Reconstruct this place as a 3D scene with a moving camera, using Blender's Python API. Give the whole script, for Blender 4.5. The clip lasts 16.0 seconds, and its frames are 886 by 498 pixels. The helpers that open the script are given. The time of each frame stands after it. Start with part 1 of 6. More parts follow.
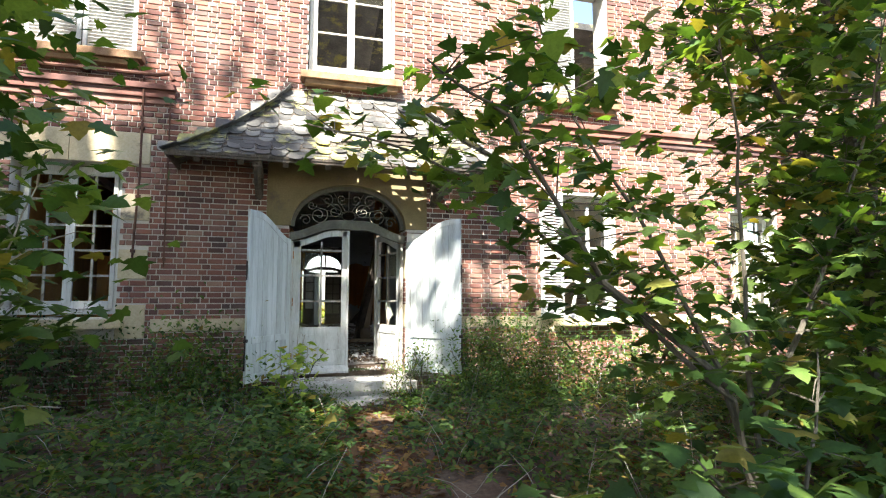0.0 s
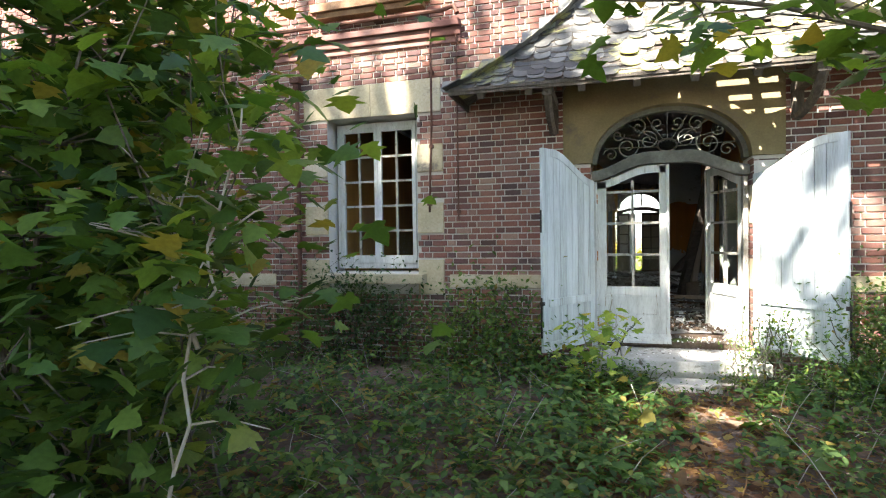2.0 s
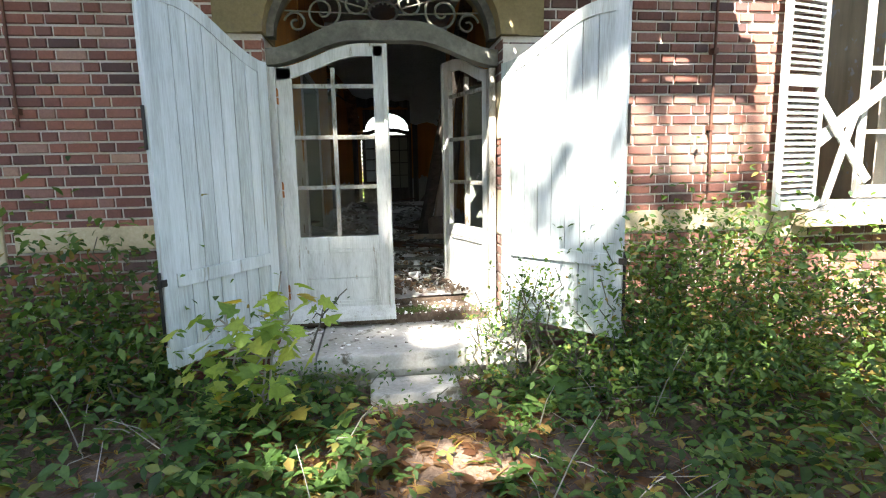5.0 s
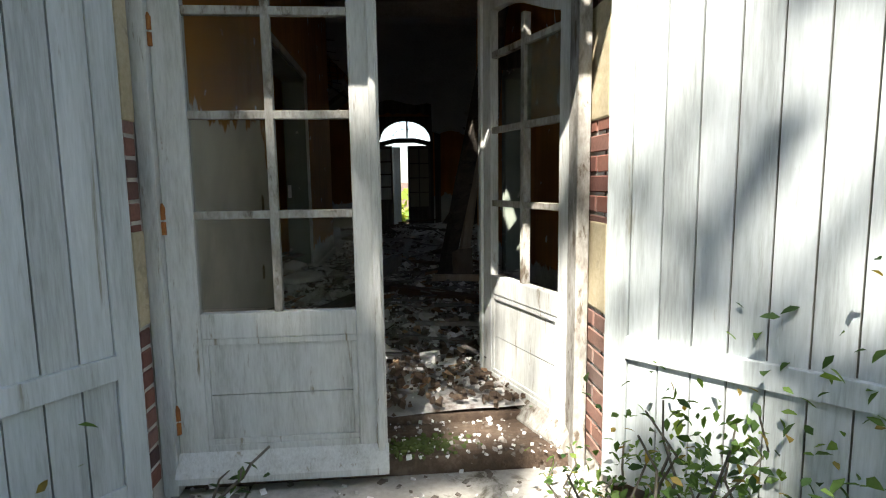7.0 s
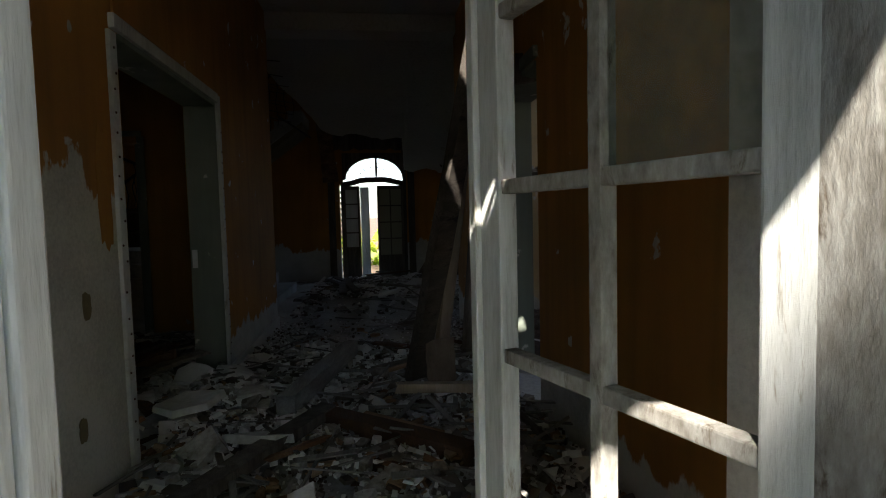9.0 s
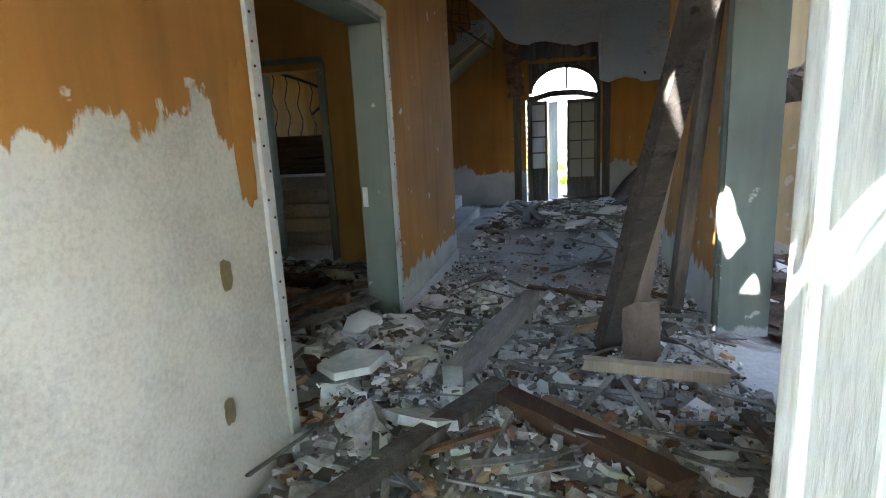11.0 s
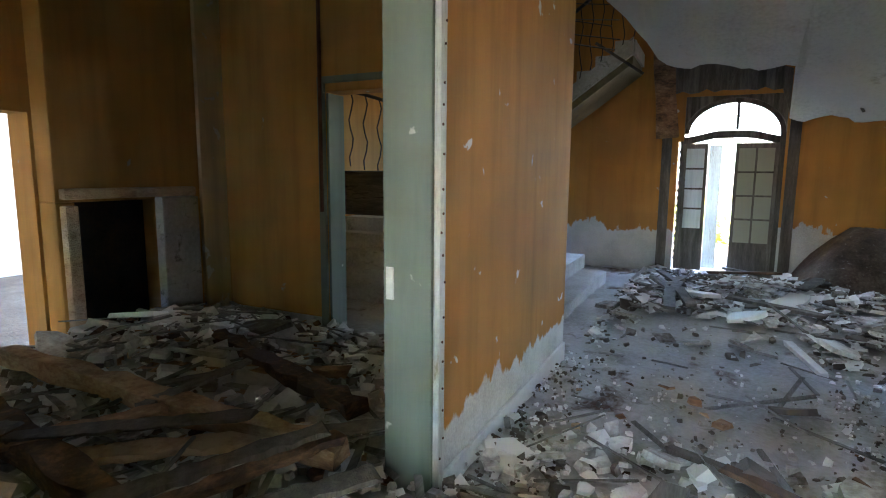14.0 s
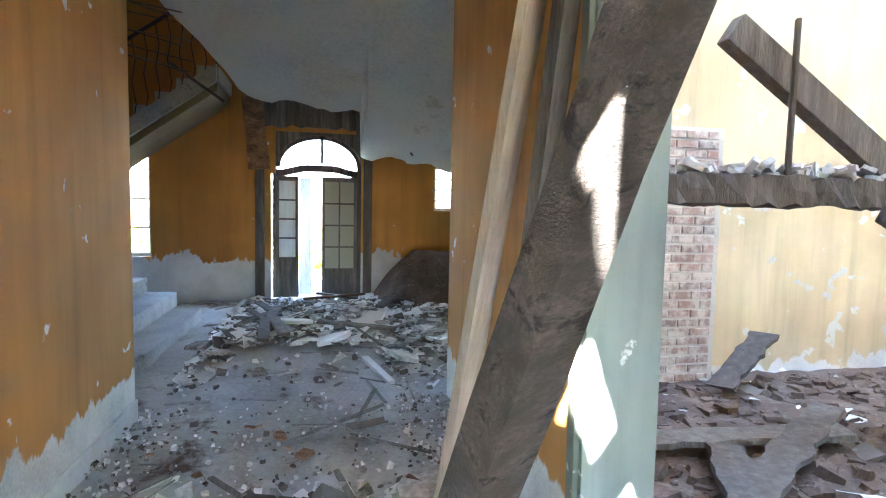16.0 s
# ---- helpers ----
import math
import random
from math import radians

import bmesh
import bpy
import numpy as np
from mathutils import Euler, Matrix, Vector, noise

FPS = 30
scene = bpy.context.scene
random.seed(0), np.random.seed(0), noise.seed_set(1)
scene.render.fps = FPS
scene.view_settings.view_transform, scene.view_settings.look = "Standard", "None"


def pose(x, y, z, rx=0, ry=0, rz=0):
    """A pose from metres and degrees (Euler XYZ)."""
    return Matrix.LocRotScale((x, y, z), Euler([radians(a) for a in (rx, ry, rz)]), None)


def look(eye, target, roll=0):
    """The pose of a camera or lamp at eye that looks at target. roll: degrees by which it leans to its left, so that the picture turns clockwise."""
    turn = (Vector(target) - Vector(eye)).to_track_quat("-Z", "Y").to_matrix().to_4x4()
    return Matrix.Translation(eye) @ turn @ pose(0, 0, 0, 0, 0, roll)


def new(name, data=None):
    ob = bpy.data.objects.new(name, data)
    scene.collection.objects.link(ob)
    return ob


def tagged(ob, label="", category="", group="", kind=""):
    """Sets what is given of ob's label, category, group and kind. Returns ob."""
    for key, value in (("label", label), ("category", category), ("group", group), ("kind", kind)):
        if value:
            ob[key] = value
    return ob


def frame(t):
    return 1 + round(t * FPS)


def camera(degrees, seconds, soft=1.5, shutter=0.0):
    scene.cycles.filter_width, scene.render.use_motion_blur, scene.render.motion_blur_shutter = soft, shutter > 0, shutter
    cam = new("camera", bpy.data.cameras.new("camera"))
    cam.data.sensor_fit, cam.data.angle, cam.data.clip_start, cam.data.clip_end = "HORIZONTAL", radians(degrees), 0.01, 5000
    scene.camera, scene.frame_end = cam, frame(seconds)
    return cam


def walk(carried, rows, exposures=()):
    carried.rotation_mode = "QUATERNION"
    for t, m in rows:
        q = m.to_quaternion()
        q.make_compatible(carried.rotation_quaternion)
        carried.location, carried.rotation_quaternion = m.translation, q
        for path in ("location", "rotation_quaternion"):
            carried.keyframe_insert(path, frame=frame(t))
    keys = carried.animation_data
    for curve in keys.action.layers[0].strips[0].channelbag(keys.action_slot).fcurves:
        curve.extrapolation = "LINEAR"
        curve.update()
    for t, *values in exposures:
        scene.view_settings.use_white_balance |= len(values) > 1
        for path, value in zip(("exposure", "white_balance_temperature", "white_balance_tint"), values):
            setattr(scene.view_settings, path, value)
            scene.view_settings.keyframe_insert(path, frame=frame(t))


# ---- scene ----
cam = camera(77.7, 16.0, soft=1.1)
EXPOSURES = [(0, 2.92, 6500, 10), (0.6, 2.92, 6500, 10), (1.5, 3.32, 6500, 10), (3.7, 3.57, 6500, 10), (6, 2.85, 6500, 10), (6.5, 2.39, 6500, 10), (7, 2.29, 6500, 10), (8.5, 2.02, 6500, 10), (9.5, 3.42, 6600, 10), (10, 4.2, 6900, 10), (10.2, 4.7, 6500, 10), (12.3, 6.2, 5700, 10), (13.5, 6.65, 5900, 10), (14.3, 6.95, 6000, 10), (15, 6.9, 6200, 10), (16, 7.3, 5800, 10)]
PATH = [
    (0, (-0.655, -0.029, 1.795), (-0.116, 1.888, 1.976), -0.0),
    (0.5, (-0.588, 0.217, 1.702), (-0.441, 2.21, 1.618), -0.6),
    (1, (-0.528, 0.651, 1.717), (-0.624, 2.647, 1.638), -2.4),
    (1.5, (-0.501, 1.047, 1.801), (-0.767, 3.028, 1.739), 0.0),
    (2, (-0.506, 1.302, 1.961), (-1.073, 3.22, 1.928), -0.8),
    (2.5, (-0.425, 1.546, 1.954), (-1.169, 3.403, 1.957), -0.6),
    (3, (-0.346, 1.835, 1.895), (-0.774, 3.783, 1.743), -1.8),
    (3.5, (-0.308, 2.323, 1.933), (-0.229, 4.312, 1.734), -3.0),
    (3.7, (-0.275, 2.501, 1.938), (-0.075, 4.482, 1.742), -4.9),
    (5.8, (0.203, 4.612, 1.872), (0.45, 6.563, 1.511), 0.2),
    (6, (0.225, 4.807, 1.859), (0.483, 6.758, 1.504), -0.1),
    (6.5, (0.24, 5.313, 1.902), (0.512, 7.274, 1.623), -0.6),
    (7, (0.234, 5.827, 1.876), (0.398, 7.805, 1.632), -0.8),
    (7.5, (0.275, 6.304, 1.881), (0.41, 8.287, 1.658), -0.6),
    (8, (0.32, 6.724, 1.907), (0.561, 8.704, 1.755), -0.6),
    (8.5, (0.416, 7.167, 1.981), (0.7, 9.144, 1.881), -0.7),
    (9, (0.444, 7.419, 2.064), (0.687, 9.401, 1.942), -1.4),
    (9.5, (0.423, 7.666, 2.143), (0.648, 9.649, 2.011), -1.7),
    (10, (0.421, 7.844, 2.158), (0.479, 9.83, 1.928), -3.3),
    (10.2, (0.51, 7.834, 2.181), (0.296, 9.801, 1.889), -1.8),
    (12.3, (0.328, 8.974, 2.167), (-0.229, 10.841, 1.717), -1.4),
    (12.5, (0.334, 9.101, 2.155), (-0.269, 10.958, 1.72), 0.4),
    (13, (0.32, 9.335, 2.127), (-0.415, 11.132, 1.649), 0.0),
    (13.5, (0.271, 9.597, 2.179), (-0.493, 11.402, 1.78), 2.9),
    (14, (0.285, 9.716, 2.227), (-0.588, 11.495, 1.955), 0.5),
    (14.5, (0.36, 9.776, 2.279), (-0.201, 11.696, 2.265), 2.1),
    (15, (0.432, 9.753, 2.316), (0.242, 11.742, 2.415), 0.5),
    (15.5, (0.487, 9.761, 2.274), (0.592, 11.758, 2.289), 0.1),
    (16, (0.494, 9.938, 2.23), (0.926, 11.885, 2.086), 1.1),
]
walk(cam, [(t, look(eye, target, roll)) for t, eye, target, roll in PATH], EXPOSURES)

# ---- world, sun, exposure ----
SUN_WAY = Vector((0.35, 0.80, -1.10)).normalized()
world = bpy.data.worlds.new("world")
scene.world = world
world.use_nodes = True
wn = world.node_tree
sky = wn.nodes.new("ShaderNodeTexSky")
sky.sky_type = "NISHITA"
sky.sun_disc = False
sky.sun_elevation = math.asin(-SUN_WAY.z)
sky.sun_rotation = math.atan2(-SUN_WAY.x, -SUN_WAY.y)
wn.nodes["Background"].inputs["Strength"].default_value = 0.08
wn.links.new(sky.outputs[0], wn.nodes["Background"].inputs["Color"])
sun_data = bpy.data.lights.new("sun", "SUN")
sun_data.energy, sun_data.angle, sun_data.color = 5.0, radians(0.53), (1.0, 0.94, 0.84)
sun_ob = new("sun", sun_data)
sun_ob.matrix_world = look((0, 0, 30), Vector((0, 0, 30)) + SUN_WAY)


def fill_lamp(x, y, z, w, h, watts, facing):
    """An added area lamp in an opening, to strengthen the sky's light there."""
    d = bpy.data.lights.new("opening_fill_lamp", "AREA")
    d.shape, d.size, d.size_y, d.energy, d.color = "RECTANGLE", w, h, watts, (0.86, 0.93, 1.0)
    ob = new("opening_fill_lamp", d)
    ob.matrix_world = look((x, y, z), (x, y + facing, z))


fill_lamp(2.82, 18.28, 2.2, 1.0, 1.4, 0.15, -1)
fill_lamp(0.46, 18.6, 2.6, 1.1, 1.2, 0.15, -1)


# ---- materials ----
def nodes_of(name):
    m = bpy.data.materials.new(name)
    m.use_nodes = True
    return m, m.node_tree, m.node_tree.nodes["Principled BSDF"]


def ramp(nt, fac, stops):
    r = nt.nodes.new("ShaderNodeValToRGB")
    el = r.color_ramp.elements
    while len(el) < len(stops):
        el.new(0.5)
    for e, (p, c) in zip(el, stops):
        e.position, e.color = p, (*c, 1)
    nt.links.new(fac, r.inputs[0])
    return r.outputs[0]


def noise_node(nt, scale, detail=6, rough=0.6, vec=None, distortion=0.0):
    n = nt.nodes.new("ShaderNodeTexNoise")
    n.inputs["Scale"].default_value = scale
    n.inputs["Detail"].default_value = detail
    n.inputs["Roughness"].default_value = rough
    n.inputs["Distortion"].default_value = distortion
    if vec:
        nt.links.new(vec, n.inputs["Vector"])
    return n.outputs["Fac"]


def place(nt, stretch=(1, 1, 1)):
    g = nt.nodes.new("ShaderNodeNewGeometry")
    mp = nt.nodes.new("ShaderNodeMapping")
    mp.inputs["Scale"].default_value = stretch
    nt.links.new(g.outputs["Position"], mp.inputs["Vector"])
    return mp.outputs[0]


def mixc(nt, fac, a, b, mode="MIX"):
    m = nt.nodes.new("ShaderNodeMix")
    m.data_type, m.blend_type = "RGBA", mode
    for sock, v in ((m.inputs[0], fac), (m.inputs[6], a), (m.inputs[7], b)):
        if hasattr(v, "links"):
            nt.links.new(v, sock)
        else:
            sock.default_value = v if isinstance(v, (int, float)) else (*v, 1)
    return m.outputs[2]


def calc(nt, op, a, b=0.0):
    m = nt.nodes.new("ShaderNodeMath")
    m.operation = op
    for sock, v in ((m.inputs[0], a), (m.inputs[1], b)):
        if hasattr(v, "links"):
            nt.links.new(v, sock)
        else:
            sock.default_value = v
    return m.outputs[0]


def chance(nt):
    """One number a piece: by object and by island."""
    o = nt.nodes.new("ShaderNodeObjectInfo")
    g = nt.nodes.new("ShaderNodeNewGeometry")
    return calc(nt, "FRACT", calc(nt, "ADD", o.outputs["Random"], g.outputs["Random Per Island"]))


def bump(nt, bsdf, height, strength=0.4, dist=0.01):
    b = nt.nodes.new("ShaderNodeBump")
    b.inputs["Strength"].default_value = strength
    b.inputs["Distance"].default_value = dist
    nt.links.new(height, b.inputs["Height"])
    nt.links.new(b.outputs[0], bsdf.inputs["Normal"])


def surface(name, colours, fine=30, coarse=1.5, rough=0.8, relief=0.3, depth=0.006, stretch=(1, 1, 1), metal=0.0, vary=0.0, stain=None):
    """A worn surface: a fine grain over coarse blotches, with optional change from piece to piece and stains."""
    m, nt, b = nodes_of(name)
    v = place(nt, stretch)
    f = noise_node(nt, fine, 8, 0.65, v)
    c = noise_node(nt, coarse, 5, 0.6, v)
    mixed = calc(nt, "ADD", calc(nt, "MULTIPLY", f, 0.45), calc(nt, "MULTIPLY", c, 0.55))
    if vary:
        mixed = calc(nt, "ADD", mixed, calc(nt, "MULTIPLY", calc(nt, "SUBTRACT", chance(nt), 0.5), vary))
    n = len(colours)
    col = ramp(nt, mixed, [(0.3 + 0.4 * i / max(1, n - 1), k) for i, k in enumerate(colours)])
    if stain:
        s = noise_node(nt, stain[1], 6, 0.7, v, 0.4)
        col = mixc(nt, ramp(nt, s, [(stain[2], (0, 0, 0)), (stain[2] + 0.1, (1, 1, 1))]), col, stain[0])
    nt.links.new(col, b.inputs["Base Color"])
    nt.links.new(ramp(nt, f, [(0.3, (rough * 0.8,) * 3), (0.7, (min(1, rough * 1.15),) * 3)]), b.inputs["Roughness"])
    b.inputs["Metallic"].default_value = metal
    b.inputs["Specular IOR Level"].default_value = 0.35
    bump(nt, b, f, relief, depth)
    return m


def painted_plaster(name, paint, under, low, wob=0.5, scale=2.2, holes=0.68):
    """Coloured distemper that has come off up to about the height low, and in spots above it."""
    m, nt, b = nodes_of(name)
    v = place(nt)
    sep = nt.nodes.new("ShaderNodeSeparateXYZ")
    nt.links.new(v, sep.inputs[0])
    big = noise_node(nt, scale, 8, 0.6, v)
    tear = noise_node(nt, 7, 5, 0.6, place(nt, (1, 1, 0.35)))
    edge = calc(nt, "ADD", sep.outputs[2], calc(nt, "MULTIPLY", calc(nt, "SUBTRACT", big, 0.5), wob))
    edge = calc(nt, "ADD", edge, calc(nt, "MULTIPLY", calc(nt, "SUBTRACT", tear, 0.5), wob * 0.7))
    gone = ramp(nt, calc(nt, "SUBTRACT", edge, low - 0.5), [(0.49, (1, 1, 1)), (0.51, (0, 0, 0))])
    spots = ramp(nt, noise_node(nt, 5.5, 4, 0.5, v, 0.3), [(holes, (0, 0, 0)), (holes + 0.02, (1, 1, 1))])
    fine = noise_node(nt, 60, 8, 0.7, v)
    streak = noise_node(nt, 6, 6, 0.6, place(nt, (1, 1, 0.08)))
    pc = ramp(nt, streak, [(0.25, tuple(k * 0.74 for k in paint)), (0.5, paint), (0.75, tuple(min(1, k * 1.12) for k in paint))])
    pc = mixc(nt, 0.35, pc, ramp(nt, noise_node(nt, 1.3, 4, 0.5, v), [(0.35, (0.3, 0.25, 0.2)), (0.65, (1, 1, 1))]), "MULTIPLY")
    uc = ramp(nt, calc(nt, "ADD", calc(nt, "MULTIPLY", fine, 0.4), calc(nt, "MULTIPLY", big, 0.6)), [(0.32, tuple(k * 0.55 for k in under)), (0.55, under), (0.8, tuple(min(0.85, k * 1.15) for k in under))])
    col = mixc(nt, gone, mixc(nt, spots, pc, uc), uc)
    nt.links.new(col, b.inputs["Base Color"])
    b.inputs["Roughness"].default_value = 0.85
    bump(nt, b, calc(nt, "SUBTRACT", calc(nt, "MULTIPLY", fine, 0.3), calc(nt, "MULTIPLY", gone, 0.5)), 0.6, 0.006)
    return m


def leaf_material(name, dark, mid, light, odd=None):
    m, nt, b = nodes_of(name)
    ch = chance(nt)
    stops = [(0.0, dark), (0.5, mid), (0.9, light)]
    if odd:
        stops = [(0.0, dark), (0.45, mid), (0.88, light), (0.95, odd)]
    col = ramp(nt, ch, stops)
    v = place(nt)
    col = mixc(nt, 0.5, col, ramp(nt, noise_node(nt, 45, 4, 0.6, v), [(0.35, (0.55, 0.55, 0.5)), (0.65, (1, 1, 1))]), "MULTIPLY")
    nt.links.new(col, b.inputs["Base Color"])
    b.inputs["Roughness"].default_value = 0.55
    b.inputs["Specular IOR Level"].default_value = 0.3
    tr = nt.nodes.new("ShaderNodeBsdfTranslucent")
    nt.links.new(mixc(nt, 1.0, col, (1.6, 1.5, 0.5), "MULTIPLY"), tr.inputs["Color"])
    mx = nt.nodes.new("ShaderNodeMixShader")
    mx.inputs[0].default_value = 0.45
    nt.links.new(b.outputs[0], mx.inputs[1])
    nt.links.new(tr.outputs[0], mx.inputs[2])
    nt.links.new(mx.outputs[0], nt.nodes["Material Output"].inputs["Surface"])
    return m


def brick_material(name, lime=None):
    m, nt, b = nodes_of(name)
    v = place(nt)
    ch = chance(nt)
    col = ramp(nt, ch, [(0.0, (0.075, 0.042, 0.04)), (0.2, (0.14, 0.062, 0.052)), (0.45, (0.215, 0.088, 0.066)), (0.7, (0.27, 0.118, 0.082)), (0.88, (0.23, 0.125, 0.105)), (1.0, (0.35, 0.225, 0.175))])
    f = noise_node(nt, 70, 8, 0.7, v)
    c = noise_node(nt, 1.1, 5, 0.6, v)
    col = mixc(nt, 0.7, col, ramp(nt, f, [(0.3, (0.6, 0.55, 0.52)), (0.7, (1.15, 1.1, 1.05))]), "MULTIPLY")
    col = mixc(nt, ramp(nt, c, [(0.52, (0, 0, 0)), (0.75, (0.45, 0.45, 0.45))]), col, (0.30, 0.24, 0.20))
    if lime:
        col = mixc(nt, ramp(nt, noise_node(nt, 9, 6, 0.7, v), [(0.42, (0.25, 0.25, 0.25)), (0.6, (0.9, 0.9, 0.9))]), col, lime)
    nt.links.new(col, b.inputs["Base Color"])
    b.inputs["Roughness"].default_value = 0.88
    bump(nt, b, f, 0.5, 0.004)
    return m


def glass_material(name, dirt):
    m, nt, b = nodes_of(name)
    b.inputs["Base Color"].default_value = (0.9, 0.93, 0.9, 1)
    b.inputs["Roughness"].default_value = 0.08
    b.inputs["Transmission Weight"].default_value = 1.0
    b.inputs["IOR"].default_value = 1.08
    d = nt.nodes.new("ShaderNodeBsdfDiffuse")
    d.inputs["Color"].default_value = (0.30, 0.29, 0.22, 1)
    f = noise_node(nt, 14, 6, 0.7, place(nt))
    mx = nt.nodes.new("ShaderNodeMixShader")
    nt.links.new(ramp(nt, f, [(0.35, (dirt * 0.4,) * 3), (0.7, (dirt,) * 3)]), mx.inputs[0])
    nt.links.new(b.outputs[0], mx.inputs[1])
    nt.links.new(d.outputs[0], mx.inputs[2])
    nt.links.new(mx.outputs[0], nt.nodes["Material Output"].inputs["Surface"])
    return m


BRICK = brick_material("brick")
LIMED = brick_material("limed_brick", (0.64, 0.58, 0.52))
MORTAR = surface("mortar", [(0.38, 0.35, 0.31), (0.54, 0.51, 0.46), (0.64, 0.61, 0.55)], 60, 2, 0.95, 0.5)
STONE = surface("cream_stone", [(0.30, 0.25, 0.16), (0.47, 0.40, 0.26), (0.60, 0.54, 0.40)], 40, 1.6, 0.9, 0.35, stain=((0.16, 0.14, 0.11), 2.3, 0.6))
# base colour lowered to deepen the shade under the porch roof; stains on top
STUCCO = surface("yellow_stucco", [(0.12, 0.095, 0.05), (0.20, 0.16, 0.08), (0.28, 0.225, 0.125)], 45, 1.8, 0.92, 0.35, stain=((0.15, 0.12, 0.09), 3, 0.58))
PLATFORM = surface("step_stone", [(0.24, 0.23, 0.20), (0.40, 0.38, 0.34), (0.56, 0.54, 0.50)], 35, 2.5, 0.9, 0.5, stain=((0.10, 0.09, 0.06), 5, 0.57))
PAINT = surface("weathered_pale_paint", [(0.28, 0.30, 0.29), (0.46, 0.50, 0.50), (0.60, 0.64, 0.65)], 18, 1.9, 0.65, 0.5, 0.004, (6, 6, 0.5), vary=0.12, stain=((0.24, 0.235, 0.19), 2.2, 0.60))
WHITE = surface("old_white_paint", [(0.32, 0.32, 0.29), (0.52, 0.53, 0.51), (0.66, 0.67, 0.65)], 22, 2.6, 0.65, 0.6, 0.004, (5, 5, 0.7), stain=((0.20, 0.16, 0.10), 5, 0.60))
SLATE = surface("slate", [(0.03, 0.03, 0.029), (0.085, 0.084, 0.078), (0.18, 0.175, 0.155)], 25, 2.0, 0.6, 0.5, 0.006, vary=0.45, stain=((0.36, 0.34, 0.10), 1.7, 0.53))
OLDWOOD = surface("grey_old_wood", [(0.045, 0.036, 0.028), (0.10, 0.084, 0.068), (0.19, 0.165, 0.135)], 26, 4, 0.9, 0.8, 0.012, (5, 5, 0.6), vary=0.2)
GREYWOOD = surface("bleached_grey_wood", [(0.10, 0.092, 0.082), (0.20, 0.19, 0.175), (0.31, 0.30, 0.28)], 24, 3, 0.9, 0.7, 0.006, (5, 0.5, 5), vary=0.2)
BROWNWOOD = surface("brown_wood", [(0.07, 0.035, 0.018), (0.17, 0.09, 0.045), (0.30, 0.19, 0.11)], 26, 2.2, 0.85, 0.6, 0.008, (4, 0.5, 4), vary=0.4)
DARKBEAM = surface("dark_beam", [(0.028, 0.022, 0.017), (0.07, 0.057, 0.046), (0.155, 0.13, 0.108)], 30, 3, 0.9, 0.9, 0.012, (0.5, 5, 5), vary=0.1, stain=((0.02, 0.016, 0.013), 3, 0.55))
DULLWOOD = surface("dull_brown_wood", [(0.075, 0.056, 0.042), (0.145, 0.11, 0.082), (0.22, 0.175, 0.135)], 24, 2.5, 0.85, 0.5, 0.005, (5, 5, 0.5))
LUMP = surface("white_plaster_lump", [(0.34, 0.32, 0.29), (0.58, 0.565, 0.54), (0.74, 0.73, 0.71)], 26, 5, 0.95, 0.7, 0.01, vary=0.3)
PALEWOOD = surface("pale_bare_plank", [(0.22, 0.16, 0.11), (0.36, 0.28, 0.20), (0.47, 0.39, 0.30)], 24, 2.5, 0.8, 0.4, 0.004, (6, 6, 0.5))
ROTWOOD = surface("rotten_wood", [(0.06, 0.033, 0.019), (0.26, 0.145, 0.075), (0.50, 0.36, 0.23)], 22, 5, 0.95, 0.9, 0.02, (1, 1, 2), vary=0.5)
ORANGE = painted_plaster("ochre_wall", (0.46, 0.215, 0.04), (0.62, 0.62, 0.60), 1.17, 0.35)
ORANGE_NEAR = painted_plaster("ochre_wall_peeled", (0.46, 0.215, 0.04), (0.66, 0.64, 0.57), 2.25, 0.6, 1.6, 0.66)
ORANGE_ROOM = painted_plaster("ochre_room_wall", (0.48, 0.25, 0.06), (0.40, 0.36, 0.30), 0.9, 0.2, 2.2, 0.72)
ORANGE_HALL = painted_plaster("ochre_hall_wall", (0.46, 0.20, 0.035), (0.50, 0.48, 0.44), 1.5, 0.6, 1.8, 0.7)
CREAM = painted_plaster("cream_room_wall", (0.70, 0.58, 0.36), (0.70, 0.69, 0.64), 1.0, 0.6, 1.5, 0.64)
GREEN = painted_plaster("grey_green_casing", (0.21, 0.24, 0.20), (0.52, 0.51, 0.46), 0.9, 0.3, 2.0, 0.68)
CEIL = surface("white_ceiling_plaster", [(0.42, 0.42, 0.41), (0.62, 0.62, 0.61), (0.70, 0.70, 0.69)], 30, 0.9, 0.9, 0.2, stain=((0.33, 0.29, 0.22), 1.1, 0.62))
RUBBLE = surface("plaster_rubble", [(0.13, 0.108, 0.088), (0.25, 0.225, 0.195), (0.40, 0.37, 0.345), (0.58, 0.57, 0.55), (0.76, 0.75, 0.73)], 28, 6, 0.95, 0.6, 0.01, vary=0.8)
DUST = surface("dusty_floor", [(0.22, 0.208, 0.19), (0.41, 0.40, 0.385), (0.56, 0.55, 0.535)], 30, 1.6, 0.95, 0.7, 0.015, stain=((0.10, 0.06, 0.04), 1.5, 0.58))
OCHRE = surface("ochre_paint_remnant", [(0.34, 0.15, 0.03), (0.46, 0.215, 0.04), (0.54, 0.28, 0.07)], 25, 3, 0.85, 0.3, 0.002, (1, 1, 0.4))
TEAL = surface("teal_plaster", [(0.16, 0.34, 0.33), (0.25, 0.46, 0.44)], 20, 4, 0.9, 0.4)
IRON = surface("dark_iron", [(0.012, 0.012, 0.013), (0.035, 0.032, 0.03), (0.08, 0.05, 0.03)], 40, 6, 0.6, 0.4, 0.002, metal=0.6)
